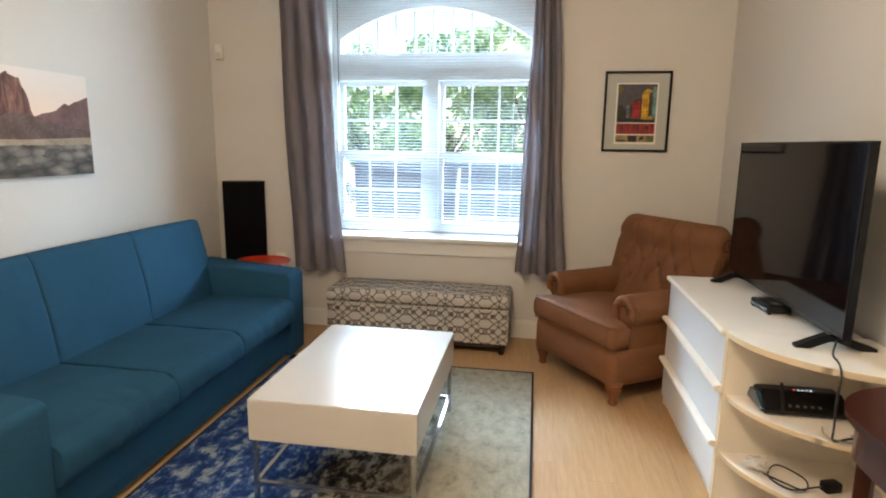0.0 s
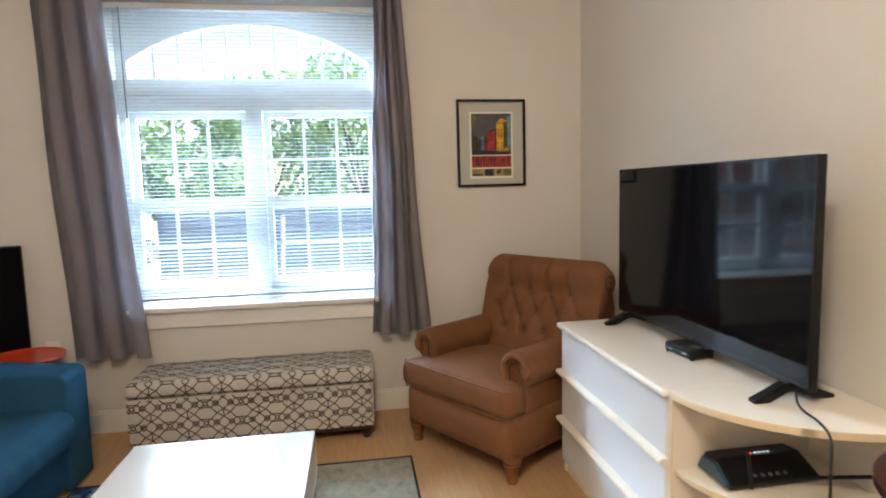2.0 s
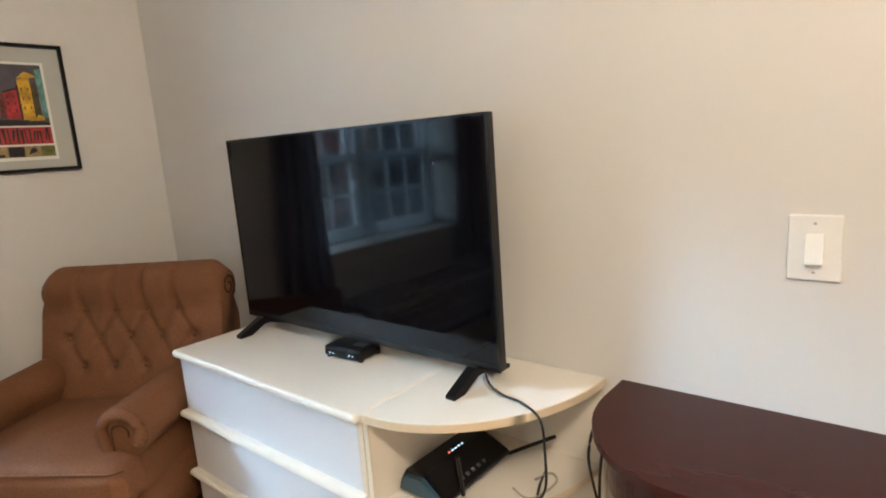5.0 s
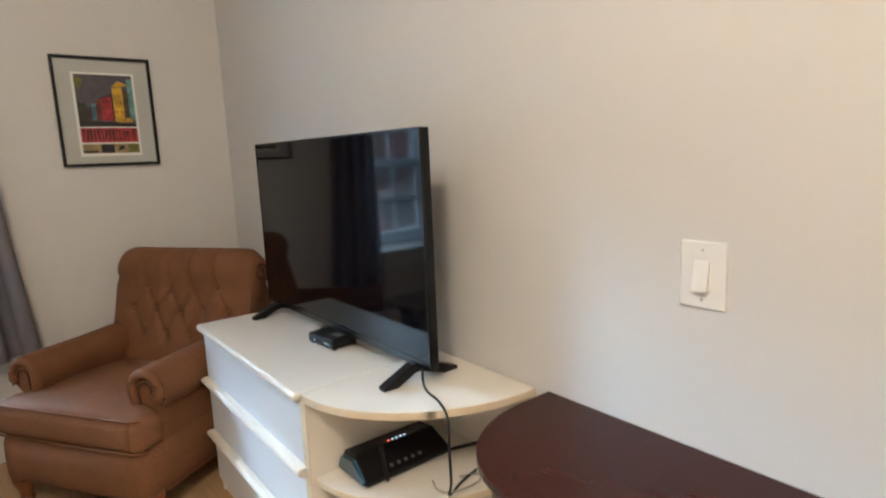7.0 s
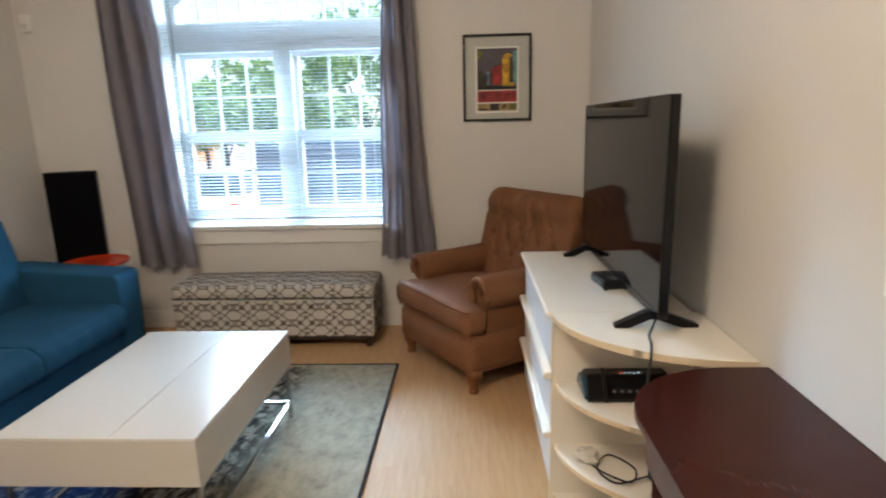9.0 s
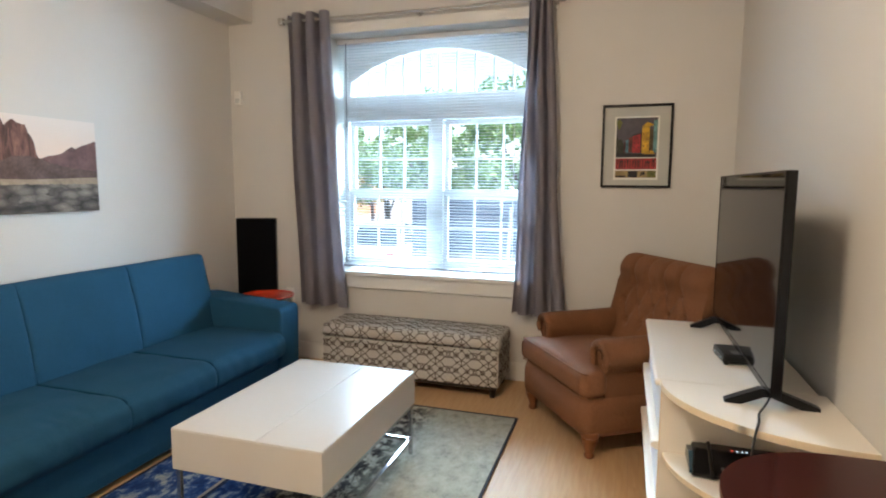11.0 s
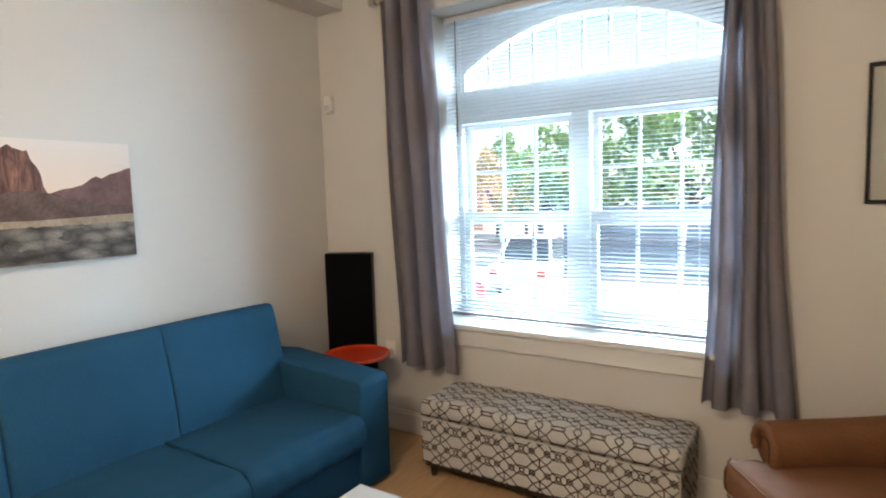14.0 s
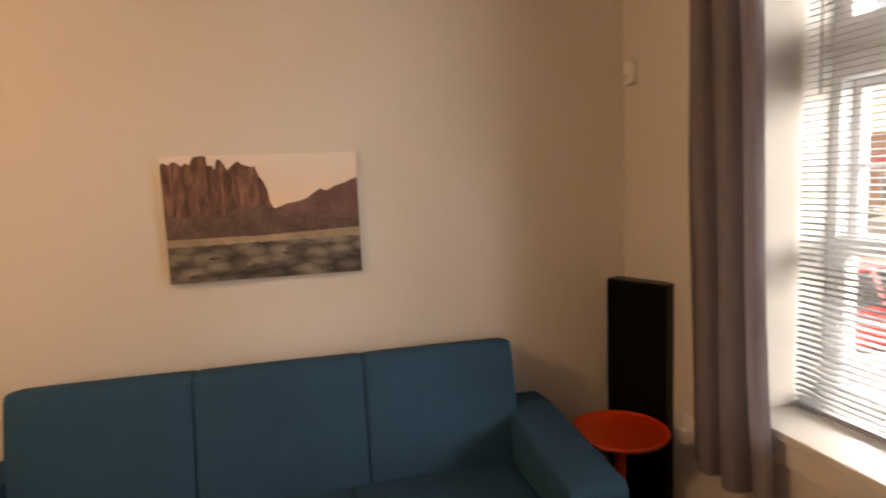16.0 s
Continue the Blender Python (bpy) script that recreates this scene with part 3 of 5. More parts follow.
# ---- sofa ----
def sofa():
    s = thing("sofa", pose(XL + 0.03, 1.27, 0), "blue fabric three-seat sofa bed against the wall", "sofa")
    # local: x out from the wall, y along the wall
    L = 2.28
    part("base", cushion(bmesh.new(), 0.10, 0.835, 0.16, L - 0.16, 0.03, 0.27, 0.02, step=0.06), M_SOFA, s)
    for y0, y1 in ((0.0, 0.215), (L - 0.215, L)):
        bm = bmesh.new()
        n = 14
        prof = [(0.03, 0.02), (0.86, 0.02), (0.865, 0.54), (0.845, 0.565), (0.22, 0.615), (0.06, 0.60)]
        prism(bm, [(x, z) for x, z in prof], 'y', y0, y1)
        bmesh.ops.bevel(bm, geom=bm.edges[:], offset=0.014, segments=3, profile=0.5, affect='EDGES')
        smooth(part("arm", bm, M_SOFA, s))
    cuts = [0.215, 0.835, 1.475, L - 0.175]
    lean = radians(11)
    for i, (a, b) in enumerate(zip(cuts, cuts[1:])):
        # back cushion, leaning
        bm = cushion(bmesh.new(), -0.10, 0.08, a - 0.026, b + 0.026, -0.02, 0.53, 0.036, (0.014, 0.0, 0.004), 0.018)
        for v in bm.verts:
            v.co.y = max(a + 0.002, min(b - 0.002, v.co.y))
            t = v.co.z
            x = v.co.x + 0.012 * (1 - abs(t - 0.25) / 0.4)
            v.co.x, v.co.z = x * math.cos(lean) - t * math.sin(lean), x * math.sin(lean) + t * math.cos(lean)
            v.co.x += 0.245
            v.co.z += 0.365
        smooth(part("back_cushion", bm, M_SOFA, s), 60)
    seats = [0.215, 0.83, 1.40, L - 0.215]
    for i, (a, b) in enumerate(zip(seats, seats[1:])):
        bm = cushion(bmesh.new(), 0.20, 0.895, a - 0.045, b + 0.045, 0.235, 0.405, 0.065, (0.014, 0.0, 0.016), 0.018)
        for v in bm.verts:
            v.co.y = max(a + 0.0015, min(b - 0.0015, v.co.y))
            if v.co.z > 0.30:
                v.co.z += 0.005 * noise.noise(Vector((v.co.x * 7, v.co.y * 5, i)))
            if i == 0 and v.co.x > 0.72:
                # creases pulled into the front of the seat nearest the entry
                for y0, skew in ((0.50, 0.25), (0.575, -0.15), (0.64, 0.2)):
                    pull = 0.011 * math.exp(-((v.co.y - y0 - skew * (v.co.z - 0.36)) / 0.013) ** 2) * min(1, (v.co.x - 0.72) / 0.1)
                    v.co.x -= pull
                    v.co.z -= pull * 0.6
            if v.co.x > 0.8:
                v.co.x += 0.006 * noise.noise(Vector((v.co.y * 14 + v.co.z * 6, v.co.z * 9, i + 3.0)))
        smooth(part("seat_cushion", bm, M_SOFA, s), 60)
    # piped seams
    for y in seats[1:3]:
        bm = bmesh.new()
        tube(bm, spline([(0.30, y, 0.41), (0.80, y, 0.405), (0.875, y, 0.37), (0.893, y, 0.31), (0.87, y, 0.25)], 5), 0.0062, 6)
        part("seam", bm, M_SOFASEAM, s)
    for y in cuts[1:3]:
        bm = bmesh.new()
        tube(bm, spline([(0.30, y, 0.40), (0.25, y, 0.75), (0.212, y, 0.855), (0.165, y, 0.884), (0.10, y, 0.868)], 5), 0.0058, 6)
        part("seam", bm, M_SOFASEAM, s)
    for x, y in ((0.12, 0.1), (0.78, 0.1), (0.12, L - 0.1), (0.78, L - 0.1)):
        part("foot", boxes((x - 0.025, x + 0.025, y - 0.025, y + 0.025, 0, 0.03)), M_BLACK, s)
    return s


sofa()


# ---- coffee table ----
def coffee_table():
    x0, x1, y0, y1 = -1.02, -0.366, 1.85, 2.78
    cx, cy = (x0 + x1) / 2, (y0 + y1) / 2
    t = thing("coffee_table", pose(cx, cy, 0.012), "glossy white lacquered coffee table on a chrome frame", "coffee table")
    hx, hy = (x1 - x0) / 2, (y1 - y0) / 2
    g = -0.642 - cx
    part("tabletop", box(bmesh.new(), -hx, hx, -hy, hy, 0.265, 0.4265, 0.003), M_LACQUER, t)
    part("top_leaf", box(bmesh.new(), -hx + 0.001, g - 0.0012, -hy + 0.001, hy - 0.001, 0.4266, 0.4305, 0.001), M_LACQUER, t)
    part("top_leaf", box(bmesh.new(), g + 0.0012, hx - 0.001, -hy + 0.001, hy - 0.001, 0.4266, 0.4305, 0.001), M_LACQUER, t)
    for sx in (-1, 1):
        for sy in (-1, 1):
            part("leg", box(bmesh.new(), sx * (hx - 0.015) - 0.009, sx * (hx - 0.015) + 0.009, sy * (hy - 0.02) - 0.009, sy * (hy - 0.02) + 0.009, 0, 0.265, 0.002), M_CHROME, t)
    for sx in (-1, 1):
        part("side_rail", boxes((sx * (hx - 0.015) - 0.008, sx * (hx - 0.015) + 0.008, -hy + 0.029, hy - 0.029, 0.07, 0.086)), M_CHROME, t)
        part("top_rail", boxes((sx * (hx - 0.015) - 0.008, sx * (hx - 0.015) + 0.008, -hy + 0.029, hy - 0.029, 0.247, 0.263)), M_CHROME, t)
    for sy in (-1, 1):
        part("end_rail", boxes((-hx + 0.024, hx - 0.024, sy * (hy - 0.02) - 0.008, sy * (hy - 0.02) + 0.008, 0.07, 0.086)), M_CHROME, t)
    return t


coffee_table()

# ---- rug ----
rug = thing("rug", pose(-0.73, 2.23, 0), "worn abstract rug in navy, black and pale grey-green on the floor", "rug")
smooth(part("rug_field", box(bmesh.new(), -0.785, 0.775, -1.145, 1.145, 0.001, 0.010, 0.003), M_RUG, rug))
part("binding", boxes((0.775, 0.787, -1.157, 1.157, 0.001, 0.011), (-0.797, -0.785, -1.157, 1.157, 0.001, 0.011), (-0.785, 0.775, 1.145, 1.157, 0.001, 0.011),
                      (-0.785, 0.775, -1.157, -1.145, 0.001, 0.011)), M_RUGEDGE, rug, "dark woven edge binding")


# ---- storage bench ----
def bench():
    x0, x1, y0, y1 = -1.385, -0.115, 3.645, 4.02
    cx, cy = (x0 + x1) / 2, (y0 + y1) / 2
    hx, hy = (x1 - x0) / 2, (y1 - y0) / 2
    b = thing("storage_bench", pose(cx, cy, 0), "cream storage bench with dark trellis pattern cloth under the window", "bench")
    smooth(part("box", cushion(bmesh.new(), -hx + 0.004, hx - 0.004, -hy + 0.004, hy - 0.004, 0.075, 0.318, 0.012, step=0.05), M_BENCH, b))
    bm = cushion(bmesh.new(), -hx, hx, -hy, hy, 0.322, 0.405, 0.024, (0, 0, 0.010), 0.03)
    smooth(part("lid", bm, M_BENCH, b), 60)
    # trellis: interlaced straps of dark thread on the cloth
    PU, PV = 0.180, 0.104

    def lid_z(x, y):
        a, b = max(0, 1 - (x / hx) ** 2), max(0, 1 - (y / hy) ** 2)
        d = max(0, abs(y) - hy + 0.024, abs(x) - hx + 0.024)
        return 0.405 + 0.010 * a ** 0.7 * b ** 0.7 - (0.024 - math.sqrt(max(0, 0.024 ** 2 - d * d)))

    def lid_front(v):
        d = max(0, v - 0.381)
        return 0.024 - math.sqrt(max(0, 0.024 ** 2 - d * d))

    def strokes():
        """Line pieces of one unit cell, in units of the cell: a long hexagon, small diamonds and crossing straps."""
        hexa = [(0.31, 0.0), (0.15, 0.30), (-0.15, 0.30), (-0.31, 0.0), (-0.15, -0.30), (0.15, -0.30)]
        out = [(hexa[q], hexa[(q + 1) % 6]) for q in range(6)]
        for ox, ew, eh in ((0.0, 0.07, 0.13), (0.29, 0.085, 0.15), (-0.29, 0.085, 0.15)):
            dm = [(ox, 0.5 - eh), (ox + ew, 0.5), (ox, 0.5 + eh), (ox - ew, 0.5)]
            out += [(dm[q], dm[(q + 1) % 4]) for q in range(4)]
        for sx in (-1, 1):
            out += [((sx * 0.5, 0.2), (sx * 0.15, 0.70)), ((sx * 0.15, 0.30), (sx * 0.5, 0.8)), ((sx * 0.15, 0.30), (sx * 0.035, 0.44)), ((sx * 0.035, 0.56), (sx * 0.15, 0.70)), ((sx * 0.31, 0.0), (sx * 0.5, 0.2)), ((sx * 0.31, 0.0), (sx * 0.5, -0.2))]
        return out + [((0.5, -0.2), (0.5, 0.2))]

    cell = strokes()

    def draw(bm, u0, u1, v0, v1, place):
        wdt = 0.0028
        nu, nv = int((u1 - u0) / PU) + 2, int((v1 - v0) / PV) + 2
        for i in range(-1, nu):
            for j in range(-2, nv):
                cu, cv = u0 + (i + 0.1) * PU, v0 + (j + 0.35) * PV
                for (ax, ay), (bx, by) in cell:
                    a, c = Vector((cu + ax * PU, cv + ay * PV)), Vector((cu + bx * PU, cv + by * PV))
                    lo_, hi_ = 0.0, 1.0
                    d = c - a
                    for p0, dd, q0, q1 in ((a.x, d.x, u0, u1), (a.y, d.y, v0, v1)):
                        if abs(dd) < 1e-9:
                            if p0 < q0 or p0 > q1:
                                hi_ = -1.0
                        else:
                            s0, s1 = sorted(((q0 - p0) / dd, (q1 - p0) / dd))
                            lo_, hi_ = max(lo_, s0), min(hi_, s1)
                    if hi_ <= lo_:
                        continue
                    a, c = a + d * lo_, a + d * hi_
                    d = c - a
                    if d.length < 0.004:
                        continue
                    n = Vector((-d.y, d.x)).normalized() * wdt
                    e = d.normalized() * wdt * 0.6
                    a, c = a - e, c + e
                    m1, m2 = a + (c - a) / 3, a + (c - a) * 2 / 3
                    for p, q in ((a, m1), (m1, m2), (m2, c)):
                        bm.faces.new([bm.verts.new(place(w.x, w.y)) for w in (p - n, q - n, q + n, p + n)])
        bmesh.ops.recalc_face_normals(bm, faces=bm.faces[:])
        return bm

    bm = bmesh.new()
    draw(bm, -hx + 0.012, hx - 0.012, 0.08, 0.312, lambda u, v: (u, -hy + 0.0025, v))
    draw(bm, -hx + 0.012, hx - 0.012, 0.326, 0.397, lambda u, v: (u, -hy - 0.0014 + lid_front(v), v))
    draw(bm, -hx + 0.010, hx - 0.010, -hy + 0.009, hy - 0.009, lambda u, v: (u, v, lid_z(u, v) + 0.0016))
    for sx in (-1, 1):
        draw(bm, -hy + 0.012, hy - 0.012, 0.08, 0.312, lambda u, v, sx=sx: (sx * (hx - 0.0025), u, v))
        draw(bm, -hy + 0.012, hy - 0.012, 0.326, 0.390, lambda u, v, sx=sx: (sx * (hx + 0.0014 - lid_front(v)), u, v))
    tagged(part("trellis_pattern", bm, M_BENCHLINE, b), "dark brown trellis lines woven into the cloth", kind="stuff")
    part("plinth", boxes((-hx + 0.02, hx - 0.02, -hy + 0.015, hy - 0.015, 0.055, 0.076)), M_DARKWOOD, b, "dark wooden under-frame")
    for sx in (-1, 1):
        for sy in (-1, 1):
            bm = bmesh.new()
            x, y = sx * (hx - 0.05), sy * (hy - 0.04)
            lathe(bm, [(0.018, 0), (0.028, 0.055)], (x, y, 0), 4)
            part("foot", bm, M_DARKWOOD, b)
    return b


bench()


# ---- armchair ----
def armchair():
    ang = math.degrees(math.atan2(0.555, 0.83))
    m = pose(0.297, 3.281, 0, 0, 0, ang)
    c = thing("armchair", m, "brown upholstered armchair with tufted back and scroll arms", "armchair")
    # local x points to the back, y to the chair's right-hand side of the viewer's left; -y is towards the dresser
    OFF = 0.025

    def mirror(bm, s):
        for v in bm.verts:
            v.co.y = v.co.y * s + OFF
        if s < 0:
            bmesh.ops.reverse_faces(bm, faces=bm.faces[:])
        return bm

    hw = 0.400
    # body under the cushion
    bm = cushion(bmesh.new(), -0.035, 0.66, -hw + 0.030, hw - 0.030, 0.105, 0.325, 0.045, (0.026, 0.008, 0), 0.04)
    smooth(part("seat_frame", mirror(bm, 1), M_CHAIR, c), 60)
    # T cushion
    bm = bmesh.new()
    w0, w1 = hw - 0.015, 0.262
    outline = [(-0.055, -w0 + 0.03), (-0.03, -w0), (0.085, -w0), (0.115, -w1), (0.53, -w1), (0.53, w1), (0.115, w1), (0.085, w0), (-0.03, w0), (-0.055, w0 - 0.03)]
    prism(bm, outline, 'z', 0.318, 0.452)
    bmesh.ops.bevel(bm, geom=bm.edges[:], offset=0.042, segments=5, profile=0.5, affect='EDGES')
    bmesh.ops.triangulate(bm, faces=[f for f in bm.faces if len(f.verts) > 4])
    bmesh.ops.subdivide_edges(bm, edges=[e for e in bm.edges if e.calc_length() > 0.1], cuts=4, use_grid_fill=True)
    for v in bm.verts:
        if v.co.z > 0.44:
            q = max(0, 1 - ((v.co.x - 0.22) / 0.30) ** 2) * max(0, 1 - (v.co.y / 0.36) ** 2)
            v.co.z += 0.046 * q
    smooth(part("seat_cushion", mirror(bm, 1), M_CHAIR, c), 50)
    bm = bmesh.new()
    tube(bm, [(-0.02, -w0 + 0.01, 0.449), (-0.046, -w0 + 0.04, 0.449), (-0.046, w0 - 0.04, 0.449), (-0.02, w0 - 0.01, 0.449)], 0.004, 6)
    tube(bm, [(-0.02, -w0 + 0.01, 0.324), (-0.046, -w0 + 0.04, 0.324), (-0.046, w0 - 0.04, 0.324), (-0.02, w0 - 0.01, 0.324)], 0.004, 6)
    part("piping", mirror(bm, 1), M_CHAIR, c, "darker brown piped seam")
    # scroll arms
    for s in (-1, 1):
        bm = bmesh.new()
        cyy, czz, r = hw - 0.084, 0.522, 0.086
        prof = [(cyy - 0.045, 0.30), (cyy - 0.055, 0.42)]
        for k in range(15):
            a = radians(200 - k * 250 / 14)
            prof.append((cyy + r * math.cos(a), czz + r * math.sin(a)))
        prof += [(cyy + 0.035, 0.44), (cyy + 0.040, 0.30), (cyy + 0.045, 0.115), (cyy - 0.02, 0.115)]
        nst = 14
        rings = []
        for j in range(nst + 1):
            u = 0.075 + 0.56 * j / nst
            rise = 0.02 * max(0, (j / nst - 0.45)) ** 1.5
            rings.append([bm.verts.new((u + (0.012 * math.sin(math.pi * min(1, (z - 0.2) / 0.4)) if j == 0 else 0), y, z + (rise if z > 0.4 else 0))) for y, z in prof])
        n = len(prof)
        for a, b in zip(rings, rings[1:]):
            for i in range(n):
                bm.faces.new((a[i], a[(i + 1) % n], b[(i + 1) % n], b[i]))
        bm.faces.new(rings[0])
        bm.faces.new(rings[-1])
        bmesh.ops.recalc_face_normals(bm, faces=bm.faces[:])
        arm = smooth(part("arm", mirror(bm, s), M_CHAIR, c), 50)
        bm = bmesh.new()
        pts = [(0.082, cyy - 0.048, 0.40), (0.076, cyy - 0.052, 0.46)]
        for k in range(15):
            a = radians(190 - k * 16)
            pts.append((0.074, cyy + 0.066 * math.cos(a), czz + 0.066 * math.sin(a)))
        tube(bm, pts, 0.0185, 10)
        smooth(part("arm_roll", mirror(bm, s), M_CHAIR, arm, "padded roll round the arm front"), 60)
        bm = bmesh.new()
        tube(bm, [(0.070, cyy - 0.030, 0.44)] + [(0.068, cyy + 0.030 * math.cos(radians(a)), czz + 0.030 * math.sin(radians(a))) for a in range(180, -40, -20)], 0.0035, 6)
        part("arm_pleat", mirror(bm, s), M_CHAIRSEAM, arm, "dark pleat inside the arm roll")
    # tufted back with a rolled top
    prof = [(0.49, 0.40), (0.515, 0.48), (0.54, 0.57), (0.565, 0.66), (0.585, 0.74), (0.60, 0.80)]
    fine = []
    for (a, za), (b, zb) in zip(prof, prof[1:]):
        fine += [(a + (b - a) * k / 6, za + (zb - za) * k / 6) for k in range(6)]
    cxx, czz, r = 0.675, 0.872, 0.092
    roll = [(cxx + r * math.cos(radians(a)), czz + r * math.sin(radians(a))) for a in range(205, -60, -12)]
    tail = [(0.735, 0.72), (0.72, 0.55), (0.70, 0.35), (0.69, 0.115), (0.56, 0.115), (0.50, 0.30)]
    full = fine + roll + tail
    nf, nr = len(fine), len(roll)
    bw_, boff = 0.390, -0.042
    nv = 84
    buttons = []
    for j, zz in enumerate((0.57, 0.68, 0.79)):
        cnt = 4 if j % 2 == 0 else 5
        for i in range(cnt):
            buttons.append(((i - (cnt - 1) / 2) * 0.135, zz))
    top_b = [b for b in buttons if b[1] > 0.78]
    creases = []
    for i, b in enumerate(buttons):
        for b2 in buttons:
            if abs(b2[1] - b[1] - 0.11) < 0.012 and abs(abs(b2[0] - b[0]) - 0.0675) < 0.01:
                creases.append((b, b2))
    bm = bmesh.new()
    cols = []
    for j in range(nv + 1):
        t = -1 + 2 * j / nv
        y = t * bw_
        round_ = 0.05 * max(0, abs(t) - 0.86) / 0.14
        col = []
        for i, (x, z) in enumerate(full):
            y2 = y
            zz, xx = z, x
            if i < nf + 8:
                d = 0.0
                for by, bz in buttons:
                    d += 0.042 * math.exp(-((y - by) ** 2 + (z - bz) ** 2) / 0.021 ** 2)
                for (ay, az), (by, bz) in creases:
                    L2 = (by - ay) ** 2 + (bz - az) ** 2
                    s = max(0, min(1, ((y - ay) * (by - ay) + (z - az) * (bz - az)) / L2))
                    q = (y - ay - s * (by - ay)) ** 2 + (z - az - s * (bz - az)) ** 2
                    d = max(d, 0.016 * math.exp(-q / 0.013 ** 2))
                for by, bz in top_b:
                    if z > bz:
                        d = max(d, 0.026 * math.exp(-((y - by) / 0.012) ** 2))
                edge = max(0, 1 - abs(t) ** 6)
                xx += d - 0.014 * edge
            if i >= nf and i < nf + nr:
                zz -= round_ * 0.5
                d = 0.0
                for by, bz in top_b:
                    d = max(d, math.exp(-((y - by) / 0.009) ** 2))
                k = (1 - 0.07 * d * (1 - (i - nf) / nr)) * (1 - 0.30 * (max(0, abs(t) - 0.80) / 0.20) ** 2)
                xx, zz = cxx + (xx - cxx) * k, czz + (zz - czz) * k
            col.append(bm.verts.new((xx, y2 + boff, zz)))
        cols.append(col)
    n = len(full)
    for a, b in zip(cols, cols[1:]):
        for i in range(n):
            bm.faces.new((a[i], a[(i + 1) % n], b[(i + 1) % n], b[i]))
    bm.faces.new(cols[0])
    bm.faces.new(cols[-1])
    bmesh.ops.recalc_face_normals(bm, faces=bm.faces[:])
    back = smooth(part("backrest", mirror(bm, 1), M_CHAIR, c), 70)
    b0 = None
    for by, bz in buttons:
        x = 0.49 + (bz - 0.40) * 0.275 + 0.008
        if b0 is None:
            bm = bmesh.new()
            lathe(bm, [(0.0005, 0.005), (0.007, 0.003), (0.009, 0.0), (0.008, -0.004)], seg=12)
            b0 = smooth(part("button", bm, M_CHAIR, back, "covered button"))
            b0.matrix_basis = pose(x, by + OFF + boff, bz, 0, -90, 0)
        else:
            same_mesh("button", b0, back, pose(x, by + OFF + boff, bz, 0, -90, 0))
    for s in (-1, 1):
        bm = bmesh.new()
        pts = []
        for k in range(30):
            a = radians(-60 + k * 17)
            rr = 0.050 - 0.036 * k / 29
            pts.append((cxx + rr * math.cos(a), bw_ + 0.001 + boff * s, czz + rr * math.sin(a) - 0.02))
        tube(bm, pts, 0.005, 6)
        smooth(part("scroll", mirror(bm, s), M_CHAIRSEAM, back, "curled side of the rolled top"))
    # turned legs
    for x, y in ((0.02, -hw + 0.065), (0.02, hw - 0.065), (0.60, -hw + 0.08), (0.60, hw - 0.08)):
        bm = bmesh.new()
        lathe(bm, [(0.020, 0), (0.026, 0.006), (0.027, 0.018), (0.022, 0.026), (0.026, 0.045), (0.036, 0.072), (0.044, 0.092), (0.046, 0.102), (0.037, 0.108), (0.047, 0.115), (0.048, 0.128), (0.044, 0.14)], (x, y + OFF, 0), 20)
        smooth(part("leg", bm, M_LEGWOOD, c, "turned reddish-brown wooden leg"))
    return c


armchair()


# ---- dresser ----
def dresser():
    x0, x1, y0, y1, h = 0.755, XR - 0.018, 2.18, 3.115, 0.725
    d = thing("dresser", pose(x0, y0, 0), "white three-drawer dresser with lipped drawer fronts", "dresser")
    w, dp = y1 - y0, x1 - x0
    part("body", boxes((0.012, dp, 0, 0.018, 0.0, h - 0.022), (0.012, dp, w - 0.018, w, 0, h - 0.022), (dp - 0.01, dp, 0.018, w - 0.018, 0, h - 0.022), (0.02, dp - 0.01, 0.018, w - 0.018, 0.0, 0.05)), M_WHITE, d)
    part("top", box(bmesh.new(), -0.024, dp, -0.002, w + 0.004, h - 0.026, h, 0.011, 4), M_WHITE, d)
    zs = [0.055, 0.270, 0.498, h - 0.024]
    for i in range(3):
        f = part("drawer_front", box(bmesh.new(), 0.0, 0.02, 0.019, w - 0.003, zs[i] + 0.003, zs[i + 1] - (0.022 if i < 2 else 0.002), 0.003), M_DRAWER, d)
        if i < 2:
            bm = bmesh.new()
            z = zs[i + 1]
            prof = [(0.02, z - 0.026), (-0.010, z - 0.026), (-0.024, z - 0.019), (-0.029, z - 0.010), (-0.026, z - 0.001), (-0.018, z + 0.003), (0.02, z + 0.003)]
            bmx = prism(bm, [(a, b) for a, b in prof], 'y', 0.004, w + 0.004)
            bmesh.ops.bevel(bm, geom=bm.edges[:], offset=0.002, segments=2, affect='EDGES')
            part("lip", bm, M_WHITE, f, "rounded white finger lip")
    part("edge_strip", boxes((0.0, 0.02, -0.001, 0.0175, 0.0, h - 0.022)), M_CREAM, d, "cream worn edge strip")
    return d


dresser()


